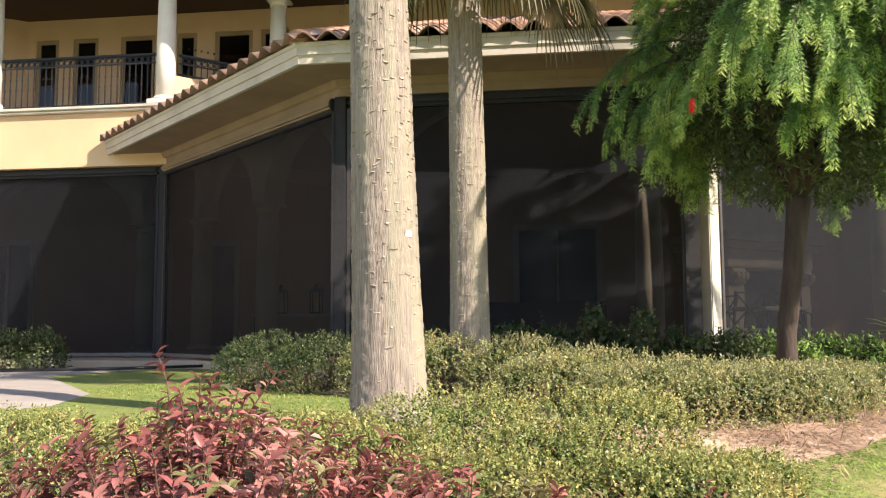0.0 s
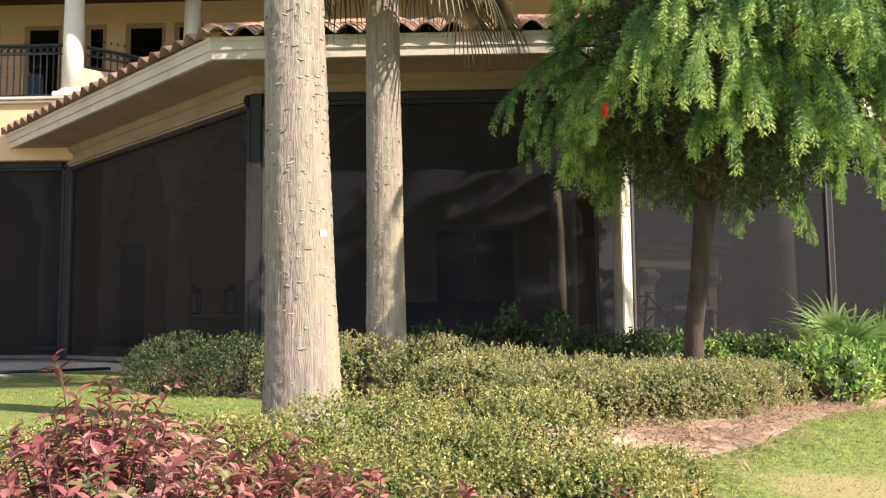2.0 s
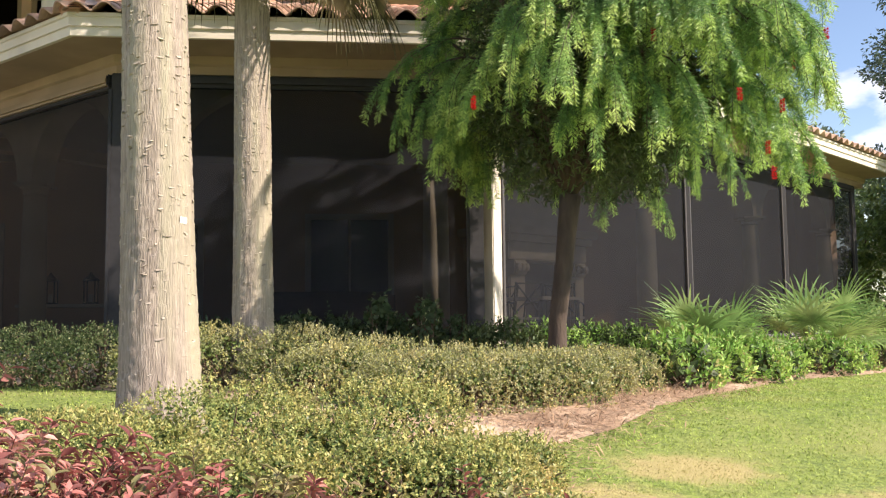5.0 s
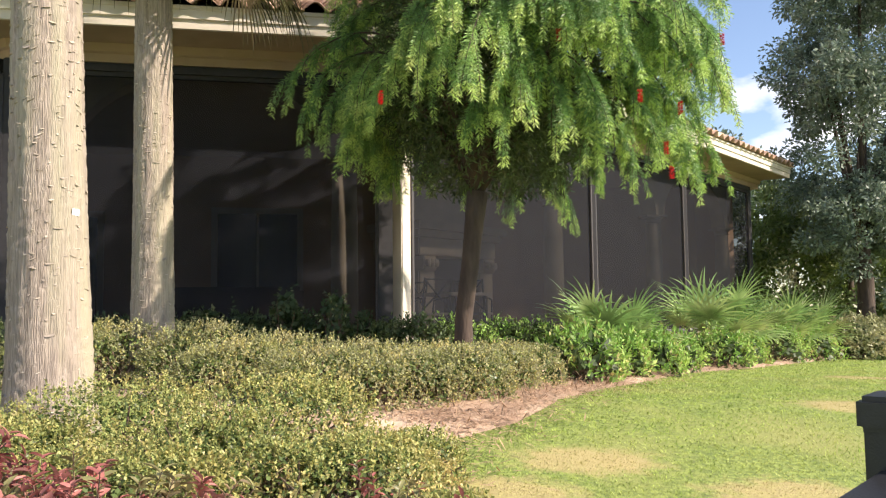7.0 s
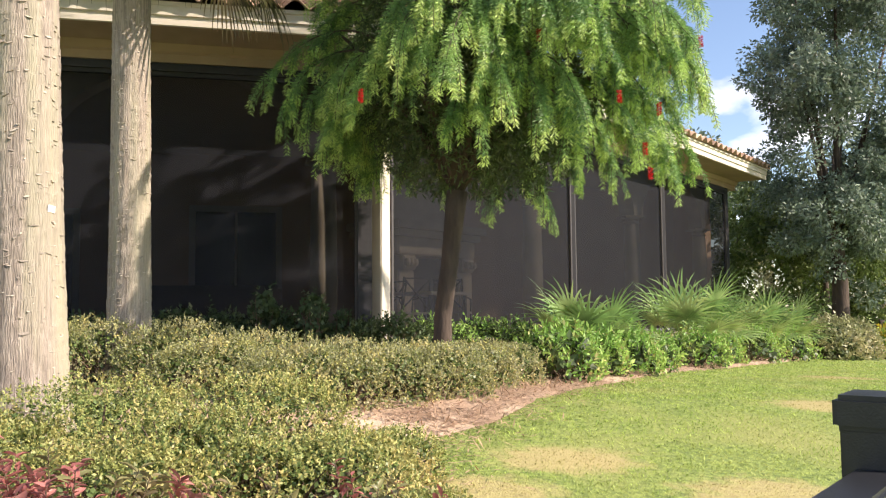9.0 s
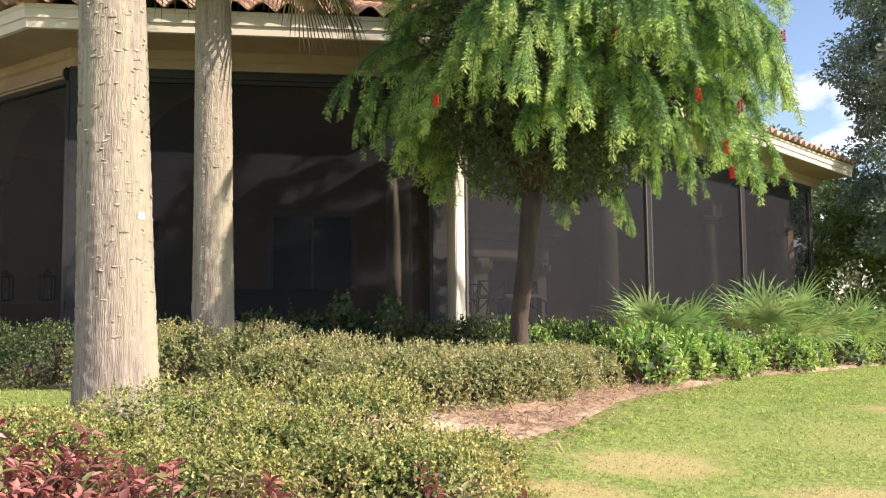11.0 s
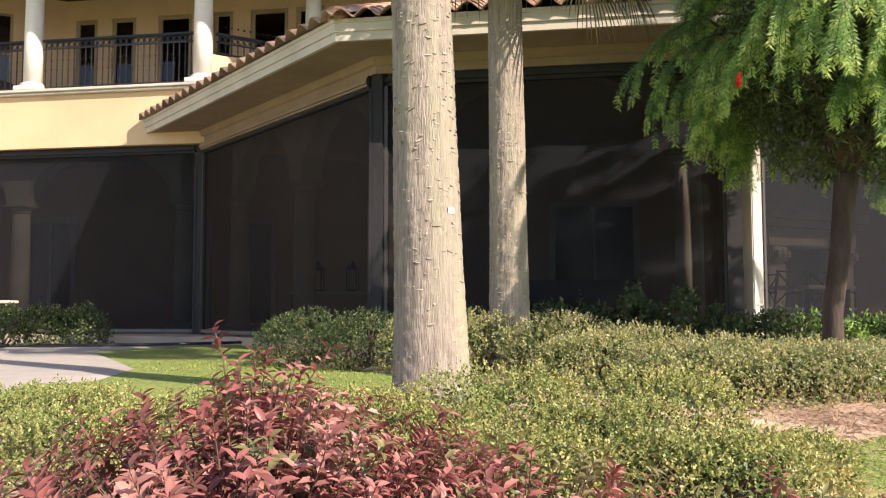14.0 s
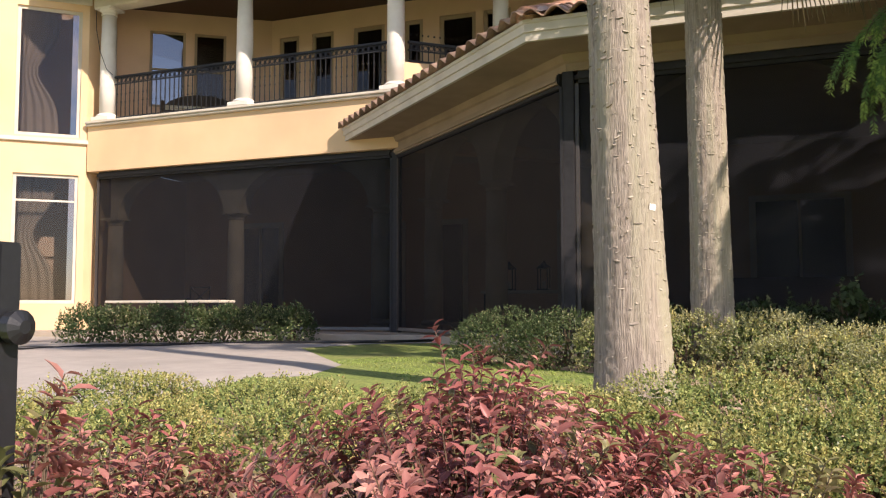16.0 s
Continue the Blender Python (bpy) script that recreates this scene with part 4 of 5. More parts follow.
def shrub(name, blobs, n, size, mat, label, category="hedge", aspect=0.55, mat2=None, share=0.0, upright=0.5, stems=30, core=None, tips=0.0, boxy=2.0, per=9, shoot=2.8):
    """A shrub or length of hedge: leafy shoots standing out of rounded mounds, with twigs and inner leaves."""
    blobs = [(x, y, float(ground_z(x, y)) + z, a, b, c) for x, y, z, a, b, c in blobs]
    c0 = blobs[len(blobs) // 2]
    t = thing(name, label, category, pose(c0[0], c0[1], float(ground_z(c0[0], c0[1]))))
    org = np.array([c0[0], c0[1], float(ground_z(c0[0], c0[1]))])
    q, qo = inside_blob(n // per, blobs, boxy)
    # each shoot carries a spiral of leaves, the youngest at its end
    sd = unit(qo * 0.7 + rand_dir(len(q)) * 0.55 + np.array([0, 0, upright]))
    slen = size * shoot * rng.uniform(0.5, 1.5, len(q)) * np.where(rng.random(len(q)) < 0.05, 1.9, 1.0)
    f = np.tile((np.arange(per) + 0.5) / per, len(q))
    idx = np.repeat(np.arange(len(q)), per)
    p = q[idx] + sd[idx] * (slen[idx] * (f - 0.55))[:, None] - org
    out = qo[idx]
    d = unit(sd[idx] * (0.35 + 0.6 * f)[:, None] + rand_dir(len(p)) * 0.85)
    gz = ground_z(p[:, 0] + org[0], p[:, 1] + org[1]) - org[2]
    ok = p[:, 2] > gz + 0.03
    p, out, d, f, idx = p[ok], out[ok], d[ok], f[ok], idx[ok]
    sz = size * rng.uniform(0.7, 1.3, len(p))
    nm = rand_dir(len(p)) + out * 0.8 + np.array([0, 0, 0.4])
    if tips:
        patch = np.clip(0.55 + np.sin(q[:, 0] * 5 + 1) * np.cos(q[:, 1] * 6), 0.1, 1.3)
        young = rng.random(len(q)) < 1.5 * tips * np.clip(qo[:, 2] + 0.15, 0, 1) * patch
        s = young[idx] & (f > 0.45)
        link("young_foliage", leaves_mesh("young_foliage", p[s], d[s], nm[s], sz[s], sz[s] * aspect), L_TIP, t)
        p, d, sz, nm = p[~s], d[~s], sz[~s], nm[~s]
    if mat2 and share:
        s = rng.random(len(p)) < share
        link("foliage", leaves_mesh("foliage", p[s], d[s], nm[s], sz[s], sz[s] * aspect), mat2, t)
        p, d, sz, nm = p[~s], d[~s], sz[~s], nm[~s]
    link("foliage", leaves_mesh("foliage", p, d, nm, sz, sz * aspect), mat, t)
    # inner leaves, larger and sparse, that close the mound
    # a darker core colour paints shade into the depth of the mound
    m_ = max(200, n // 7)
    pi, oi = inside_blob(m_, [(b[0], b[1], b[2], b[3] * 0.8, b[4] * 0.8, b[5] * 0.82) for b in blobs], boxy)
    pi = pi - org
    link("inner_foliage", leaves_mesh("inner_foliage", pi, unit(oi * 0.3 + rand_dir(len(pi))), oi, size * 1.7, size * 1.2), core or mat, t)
    bm = bmesh.new()
    for i in range(stems):
        b = blobs[i % len(blobs)]
        x0, y0 = b[0] + random.uniform(-0.25, 0.25) * b[3] - org[0], b[1] + random.uniform(-0.25, 0.25) * b[4] - org[1]
        u = Vector((random.uniform(-1, 1), random.uniform(-1, 1), random.uniform(0.2, 1))).normalized()
        x1, y1, z1 = b[0] - org[0] + u.x * b[3] * 0.9, b[1] - org[1] + u.y * b[4] * 0.9, b[2] - org[2] + u.z * b[5] * 0.9
        g0 = float(ground_z(x0 + org[0], y0 + org[1])) - org[2]
        tube(bm, [(x0, y0, g0), ((x0 * 1.3 + x1) / 2.3, (y0 * 1.3 + y1) / 2.3, (g0 + z1) / 2), (x1, y1, z1)], [0.012, 0.008, 0.003], 5)
    tagged(part("branchwork", bm, STEM, t), kind="stuff")
    return t


def fine_leaves_mesh(name, base, direction, normal, length, width, fold=0.12, curl=0.12):
    """Leaves with a rounded outline, a midrib fold and a curled tip, eight corners each."""
    n = len(base)
    d = unit(direction)
    s = unit(np.cross(d, normal))
    up = np.cross(s, d)
    L, W = np.asarray(length, float).reshape(-1, 1), np.asarray(width, float).reshape(-1, 1)

    def at(a, b, c):
        return base + d * L * a + s * W * b + up * L * c
    v = np.stack([at(0, 0, 0), at(0.3, 0.46, fold), at(0.65, 0.42, fold - curl * 0.4), at(1, 0, -curl), at(0.65, -0.42, fold - curl * 0.4), at(0.3, -0.46, fold), at(0.3, 0, 0.02), at(0.65, 0, 0.02 - curl * 0.4)], 1)
    tri = [(0, 6, 1), (7, 3, 2), (0, 5, 6), (4, 3, 7)]
    quad = [(6, 7, 2, 1), (5, 4, 7, 6)]
    off = (np.arange(n) * 8)[:, None]
    loops = np.concatenate([np.concatenate([off + np.array(f)[None] for f in tri + quad], 1)], 0).reshape(-1)
    starts = (np.arange(n) * 20)[:, None] + np.array([0, 3, 6, 9, 12, 16])[None]
    me = bpy.data.meshes.new(name)
    me.vertices.add(n * 8)
    me.vertices.foreach_set("co", v.reshape(-1))
    me.loops.add(n * 20)
    me.loops.foreach_set("vertex_index", loops.astype(np.int32))
    me.polygons.add(n * 6)
    me.polygons.foreach_set("loop_start", starts.reshape(-1).astype(np.int32))
    me.update(calc_edges=True)
    return me


# ---- beds ----
BED = [(-6.0, 2.2), (0.7, 2.3), (1.05, 4.0), (1.25, 4.9), (1.75, 5.3), (2.35, 6.05), (3.0, 6.95), (3.7, 7.75), (5.2, 9.6), (6.9, 11.1), (9.5, 13.6), (12.2, 16.3), (12.5, 18.3), (7.2, 14.4), (1.9, 9.9), (-2.8, 9.9), (-3.6, 9.0), (-1.95, 7.6), (-1.1, 6.95), (-0.5, 6.1), (-0.6, 5.05), (-2.4, 5.0), (-4.5, 4.4), (-6.0, 3.6)]
tagged(draped("mulch_bed", BED, 0.03, MULCH, 0.4, 0.03), "brown pine-straw mulch bed along the lawn edge", "mulch", kind="structure")


def straw_litter():
    pts = []
    edge = BED[2:12]
    for i in range(9000):
        k = random.randrange(len(edge) - 1)
        f = random.random()
        a, b = Vector(edge[k]), Vector(edge[k + 1])
        d = (b - a).normalized()
        p = a + (b - a) * f + Vector((-d.y, d.x)) * random.gauss(0.22, 0.22)
        pts.append((p.x, p.y))
    p = np.array(pts)
    z = ground_z(p[:, 0], p[:, 1]) + 0.035
    base = np.column_stack([p, z])
    d = rand_dir(len(p)) * np.array([1, 1, 0.18])
    me = leaves_mesh("pine_straw", base, d, np.tile([0, 0, 1.0], (len(p), 1)) + 0.2 * rand_dir(len(p)), rng.uniform(0.06, 0.15, len(p)), 0.008, 0.05)
    tagged(link("pine_straw", me, STRAW), "scattered tan pine straw along the lawn edge", "mulch", kind="stuff")


straw_litter()


def lawn_blades():
    n = 470000
    x, y = rng.uniform(0.6, 13, n), rng.uniform(1.6, 17, n)
    ex, ey = np.array(BED[1:12]).T
    keep = (x > np.interp(y, ey, ex) + rng.normal(0.03, 0.06, n)) & (x < 2.5 + y * 0.95) & (rng.random(n) < np.clip(1.25 - y / 14, 0.2, 1))
    x, y = x[keep], y[keep]
    n2 = 9000
    x2, y2 = rng.uniform(-4.6, -0.8, n2), rng.uniform(5.2, 9, n2)
    k2 = (x2 > -0.9 - (y2 - 5) * 0.95 - 0.9) & (x2 < -0.6 - (y2 - 5) * 0.55)
    x, y = np.concatenate([x, x2[k2]]), np.concatenate([y, y2[k2]])
    base = np.column_stack([x, y, ground_z(x, y)])
    # tufts: taller and shorter grass a hand's width apart, thin where the turf is worn
    tuft = 0.5 + 0.5 * np.sin(x * 17 + 3 * np.sin(y * 5)) * np.sin(y * 21 + 2 * np.sin(x * 7))
    worn = np.ones(len(x))
    for wx, wy, wr in SPOTS:
        worn = np.minimum(worn, np.clip(np.hypot((x - wx), (y - wy) * 1.7) / wr - 0.3, 0.5, 1))
    d = rand_dir(len(x)) * np.array([1.0, 1.0, 0.0]) + np.array([0, 0, 0.55])
    h = rng.uniform(0.014, 0.034, len(x)) * (0.6 + 0.7 * tuft) * worn
    me = leaves_mesh("grass_blades", base, d, 0.45 * rand_dir(len(x)) + np.array([0, 0, 1.0]), h, 0.0034 + 0.0006 * y, 0.06)
    tagged(link("grass_blades", me, BLADE), "short blades of mown lawn grass", "grass", kind="stuff")


lawn_blades()

# ---- front hedge, low and clipped, with yellowing tips ----
FRONT = [(-4.75, 3.55, 0.62, 0.40), (-4.05, 4.2, 0.60, 0.36), (-3.35, 3.45, 0.60, 0.40), (-3.0, 4.3, 0.62, 0.33), (-2.3, 3.6, 0.58, 0.40), (-2.05, 4.3, 0.58, 0.31),
         (-1.35, 3.5, 0.6, 0.40), (-1.3, 4.3, 0.55, 0.33), (-0.55, 4.3, 0.60, 0.45), (-0.45, 3.3, 0.6, 0.42), (0.2, 4.4, 0.58, 0.44), (0.35, 3.5, 0.6, 0.38), (0.6, 3.05, 0.36, 0.24), (0.66, 3.95, 0.40, 0.24), (-0.1, 3.85, 0.5, 0.41), (-0.95, 3.9, 0.5, 0.37)]
for x, y, r, hgt in FRONT:
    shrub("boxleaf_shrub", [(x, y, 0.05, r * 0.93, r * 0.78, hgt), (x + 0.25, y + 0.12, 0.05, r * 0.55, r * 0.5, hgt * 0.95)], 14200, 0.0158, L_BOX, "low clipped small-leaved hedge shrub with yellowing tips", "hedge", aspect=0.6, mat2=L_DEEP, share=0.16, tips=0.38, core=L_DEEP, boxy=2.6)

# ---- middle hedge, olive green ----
# the L_DARK entries carry the shade of the palm in their leaf colour
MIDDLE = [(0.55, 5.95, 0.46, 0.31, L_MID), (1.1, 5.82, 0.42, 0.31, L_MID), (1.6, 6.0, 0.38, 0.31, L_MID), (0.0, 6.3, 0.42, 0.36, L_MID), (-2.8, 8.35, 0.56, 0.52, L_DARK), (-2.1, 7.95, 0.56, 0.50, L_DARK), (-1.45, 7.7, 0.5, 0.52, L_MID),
          (-0.25, 7.05, 0.56, 0.49, L_MID), (0.35, 6.7, 0.54, 0.39, L_MID), (0.95, 6.45, 0.54, 0.33, L_MID), (1.5, 6.4, 0.5, 0.32, L_MID), (1.95, 6.65, 0.44, 0.32, L_MID), (2.3, 7.0, 0.40, 0.33, L_MID), (-0.95, 7.3, 0.5, 0.5, L_MID)]
for x, y, r, hgt, mt in MIDDLE:
    shrub("hedge_shrub", [(x, y, 0.05, r * 0.95, r * 0.82, hgt), (x - 0.2, y - 0.15, 0.04, r * 0.6, r * 0.55, hgt * 0.88)], 11800, 0.0184, mt, "rounded olive-green hedge shrub above the mulch" if mt is L_MID else "hedge shrub in dark green that stands for palm shade", "hedge", mat2=L_BOX if mt is L_MID else L_MID, share=0.3 if mt is L_MID else 0.12, tips=0.15 if mt is L_MID else 0.0, core=L_DEEP if mt is L_MID else L_DARK, boxy=2.7)

# ---- back hedge below the screens ----
for i in range(9):
    x = -1.3 + i * 0.62
    y = 9.15 + max(0, x - 1.6) * 0.75
    # left of x = 2 the tree shade is put into a darker leaf colour
    shrub("broadleaf_hedge", [(x, y, 0.08, 0.5, 0.42, 0.5)], 2200, 0.05, L_GREEN if x > 2.0 else L_DARK, "glossy green broadleaf hedge below the patio screen" if x > 2.0 else "broadleaf hedge shrub coloured dark for tree shade", "hedge", aspect=0.5, core=L_DARK, mat2=L_DARK if x > 2 else None, share=0.45)

# ---- fresh green shrubs on the lawn edge ----
for x, y, r, hgt in ((3.05, 7.55, 0.5, 0.52), (3.75, 8.45, 0.48, 0.45), (4.5, 9.15, 0.5, 0.45), (5.2, 9.95, 0.45, 0.42), (6.55, 11.25, 0.6, 0.5), (7.5, 12.2, 0.5, 0.45), (9.0, 13.6, 0.75, 0.6), (10.6, 14.9, 0.75, 0.6)):
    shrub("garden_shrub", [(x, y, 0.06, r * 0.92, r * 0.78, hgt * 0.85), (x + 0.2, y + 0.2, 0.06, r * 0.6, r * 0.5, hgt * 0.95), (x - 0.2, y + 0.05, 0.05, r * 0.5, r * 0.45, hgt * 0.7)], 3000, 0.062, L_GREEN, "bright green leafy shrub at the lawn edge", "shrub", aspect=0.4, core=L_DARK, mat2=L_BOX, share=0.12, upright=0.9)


def palmetto(x, y, size, label, n=14):
    """A low fan palm: many stiff fans from one base."""
    z = float(ground_z(x, y))
    t = thing("fan_palm_shrub", label, "fan palm", pose(x, y, z))
    for i in range(n):
        a = 2.399 * i
        up = 0.5 + 2.2 * (i / n)
        fan_frond(t, (0.1 * math.cos(a), 0.1 * math.sin(a), 0.18), (math.cos(a), math.sin(a), up), size * random.uniform(0.36, 0.55), size * random.uniform(0.42, 0.52), 0.22, L_PALMETTO, 20, 0.022)
    return t


for x, y, s in ((4.3, 9.75, 1.15), (4.8, 10.4, 0.8), (7.1, 12.4, 1.6), (8.0, 13.4, 1.35), (9.7, 14.7, 1.6), (11.2, 16.0, 1.6)):
    palmetto(x, y, s, "spiky green fan palm shrub in the bed by the screens")


# ---- weeping tree ----
def weeping_tree():
    x0, y0 = 1.93, 7.5
    zb = float(ground_z(x0, y0)) - 0.08
    t = thing("weeping_tree", "weeping tree with needle-leaved drooping branches and scarlet brush flowers", "tree", pose(x0, y0, 0))
    fork = Vector((0.16, 0.02, 1.55))
    bm = bmesh.new()
    tube(bm, [(0, 0, zb), (0.0, 0, zb + 0.12), (0.01, 0, 0.4), (0.08, 0.01, 0.9), (0.13, 0.02, 1.3), fork], [0.125, 0.095, 0.082, 0.08, 0.085, 0.095], 14)
    for v in bm.verts:
        v.co += 0.012 * Vector((noise.noise(v.co * 9), noise.noise(v.co * 9 + Vector((5, 0, 0))), 0))
    part("trunk", bm, BARK, t, "rough brown bark", smooth=True)
    C, R = np.array([0.45, 0.3, 2.9]), np.array([1.78, 1.95, 2.2])
    limbs = []
    for i in range(16):
        a = 2.399 * i + 0.4
        el = 0.15 + 0.85 * (i / 16)
        tip = C + R * np.array([math.cos(a) * math.cos(el), math.sin(a) * math.cos(el), math.sin(el)]) * 0.82
        tip = Vector(tip)
        mid = fork.lerp(tip, 0.5) + Vector((random.uniform(-.12, .12), random.uniform(-.12, .12), 0.25))
        pts = [fork, fork.lerp(mid, 0.5) + Vector((0, 0, 0.08)), mid, mid.lerp(tip, 0.55) + Vector((0, 0, 0.06)), tip]
        b = bmesh.new()
        tube(b, pts, [0.05, 0.04, 0.03, 0.02, 0.008], 7)
        part("limb", b, BARK, t, smooth=True)
        limbs.append(pts)
    # arching branches leave the dome and carry rows of hanging twigs
    base, dirs, nrm, lens = [], [], [], []
    bright_b, bright_d, bright_n, bright_l = [], [], [], []
    wood = bmesh.new()

    def hang(p, d, L, young):
        """One drooping twig with needle leaves all round it."""
        steps = 11
        p, d = p.copy(), d.copy()
        path = [p.copy()]
        low = 1.24 + 0.2 * noise.noise((p.x * 1.7, p.y * 1.7, 3.0)) + (0.42 if p.x < -0.5 else 0.2 if p.x < 0 else 0.0)
        for s in range(steps):
            d = (d + Vector((random.uniform(-.06, .06), random.uniform(-.06, .06), -0.18))).normalized()
            p = p + d * L / steps
            if p.z < low:
                break
            path.append(p.copy())
            side = d.cross(Vector((random.random(), random.random(), random.random() + 0.1))).normalized()
            tgt = (bright_b, bright_d, bright_n, bright_l) if s > steps - young else (base, dirs, nrm, lens)
            for q in range(12):
                ang = 2 * math.pi * (q / 12) + s * 0.7
                w = side * math.cos(ang) + d.cross(side) * math.sin(ang)
                tgt[0].append((p - d * random.uniform(0, L / steps))[:])
                tgt[1].append((d * 0.7 + w * random.uniform(0.6, 1.0))[:])
                tgt[2].append(w.cross(d)[:])
                tgt[3].append(random.uniform(0.034, 0.062))
        if len(path) > 2 and random.random() < 0.25:
            tube(wood, path, [0.0025] * len(path), 3)

    nb = 170
    for i in range(nb):
        az = 2.399 * i + random.uniform(-0.2, 0.2)
        el = -0.62 + 1.9 * ((i + 0.5) / nb) ** 1.15
        if i % 4 == 0:      # the skirt towards the lawn hangs lowest and fullest
            az, el = random.uniform(-2.0, -0.2), random.uniform(-0.55, 0.25)
        u = Vector((math.cos(az) * math.cos(el), math.sin(az) * math.cos(el), math.sin(el)))
        k = random.uniform(0.42, 0.62)
        p = Vector((C[0] + u.x * R[0] * k, C[1] + u.y * R[1] * k, C[2] + u.z * R[2] * k + 0.15))
        d = (Vector((u.x, u.y, u.z * 0.5 + 0.5)) + Vector((random.uniform(-.3, .3), random.uniform(-.3, .3), 0))).normalized()
        reach = random.uniform(0.75, 1.2) * (1.12 if u.x > 0.2 else 0.88 if u.x < -0.45 else 1.0)
        path = [p.copy()]
        for s in range(10):
            d = (d + Vector((random.uniform(-.08, .08), random.uniform(-.08, .08), -0.18))).normalized()
            p = p + d * reach / 10
            path.append(p.copy())
            if s < 2 or p.z < 1.45:
                continue
            for _ in range(2 if s < 6 else 3):
                sway = Vector((random.uniform(-1, 1), random.uniform(-1, 1), random.uniform(-0.3, 0.4)))
                hang(p, (d * 0.75 + sway * 0.6).normalized(), random.uniform(0.18, 0.5), random.choice((3, 4, 4, 6)))
        tube(wood, path, [0.012 - 0.0009 * j for j in range(len(path))], 4)
    ln = np.array(lens)
    link("foliage", leaves_mesh("foliage", np.array(base), np.array(dirs), np.array(nrm), ln, ln * 0.12, 0.06), L_BRUSH, t)
    ln = np.array(bright_l)
    link("new_growth", leaves_mesh("new_growth", np.array(bright_b), np.array(bright_d), np.array(bright_n), ln, ln * 0.13, 0.06), L_SHOOT, t, "brighter green tips of the hanging twigs")
    tagged(part("twig_work", wood, BARK, t), kind="stuff")
    # inner leaves in the dark tone, painting the shade within the crown
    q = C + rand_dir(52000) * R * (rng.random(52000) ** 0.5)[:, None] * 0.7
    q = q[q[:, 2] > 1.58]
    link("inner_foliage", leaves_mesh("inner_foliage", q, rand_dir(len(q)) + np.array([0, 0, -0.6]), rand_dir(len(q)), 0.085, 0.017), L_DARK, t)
    # scarlet brush flowers
    for fx, fy, fz in ((-0.91, -1.3, 2.05), (0.4, -1.54, 2.52), (1.0, -1.63, 2.06), (1.51, -1.45, 2.36), (1.25, -1.53, 1.69), (1.28, -1.55, 1.5), (1.44, -1.41, 2.04), (1.93, -1.23, 2.67)):
        m = 170
        h = rng.uniform(-0.05, 0.05, m)
        a = rng.uniform(0, 2 * math.pi, m)
        b = np.column_stack([fx + 0 * h, fy + 0 * h, fz + h])
        dd = np.column_stack([np.cos(a), np.sin(a), rng.uniform(-0.3, 0.2, m)])
        link("flower", leaves_mesh("flower", b, dd, rand_dir(m), 0.026, 0.005, 0.0), RED_FLOWER, t, "scarlet bottlebrush flower")
    return t


weeping_tree()


# ---- burgundy shrub in the foreground ----
def burgundy_shrub(x, y, radius, height, sprays, label, leaf=0.043, green=0.1):
    z = float(ground_z(x, y))
    t = thing("burgundy_shrub", label, "shrub", pose(x, y, z))
    b, d_, n_, l_ = [], [], [], []
    bg, dg_, ng, lg = [], [], [], []
    wood = bmesh.new()
    for i in range(sprays):
        a, k = random.uniform(0, 2 * math.pi), math.sqrt(random.random())
        top = Vector((math.cos(a) * radius * k, math.sin(a) * radius * k, height * (1 - 0.45 * k * k) * random.uniform(0.78, 1.06)))
        root = Vector((top.x * 0.3, top.y * 0.3, top.z * 0.35))
        lean = Vector((math.cos(a) * k * 0.9, math.sin(a) * k * 0.9, 0.75 + random.uniform(-0.25, 0.3)))
        pts = [root, root.lerp(top, 0.55) + Vector((0, 0, 0.05)), top, top + lean.normalized() * random.uniform(0.03, 0.13)]
        tube(wood, pts, [0.005, 0.0035, 0.002, 0.0012], 4)
        isgreen = random.random() < green
        tgt = (bg, dg_, ng, lg) if isgreen else (b, d_, n_, l_)
        for s in range(23):
            f = 0.3 + 0.7 * s / 22
            seg = f * 3
            j = min(int(seg), 2)
            p = pts[j].lerp(pts[j + 1], seg - j)
            ax = (pts[j + 1] - pts[j]).normalized()
            side = ax.cross(Vector((math.sin(s * 2.4), math.cos(s * 2.4), 0.3))).normalized()
            tgt[0].append(p[:])
            tgt[1].append((side * 1.1 + ax * 0.45 + Vector((random.uniform(-.3, .3), random.uniform(-.3, .3), random.uniform(-0.25, 0.5))))[:])
            tgt[2].append((ax + Vector((random.uniform(-.5, .5), random.uniform(-.5, .5), random.uniform(-.2, .6))))[:])
            tgt[3].append(leaf * random.uniform(0.55, 1.25))
    for (bb, dd, nn, ll), mat, nm in (((b, d_, n_, l_), L_RED, "foliage"), ((bg, dg_, ng, lg), L_REDGREEN, "bronze_foliage")):
        if bb:
            ll = np.array(ll)
            link(nm, fine_leaves_mesh(nm, np.array(bb), np.array(dd), np.array(nn), ll, ll * 0.42), mat, t)
    tagged(part("branchwork", wood, STEM, t), kind="stuff")
    return t


burgundy_shrub(-0.9, 2.1, 0.75, 0.80, 580, "burgundy-leaved shrub with pinkish young shoots")
burgundy_shrub(-0.95, 2.25, 0.3, 0.92, 45, "tall burgundy shoots rising above the hedge", green=0.0)
burgundy_shrub(-1.8, 1.75, 0.6, 0.73, 280, "burgundy shrub with some green leaves beside the hedge", green=0.28)
burgundy_shrub(-2.35, 1.5, 0.5, 0.66, 190, "sparse burgundy and green shrub", green=0.35)
burgundy_shrub(-0.25, 2.2, 0.55, 0.66, 150, "low burgundy shrub with bronze-green leaves", green=0.35)
burgundy_shrub(-1.36, 1.07, 0.13, 1.06, 26, "leggy bronze-green shrub beside the gate post", green=0.6)
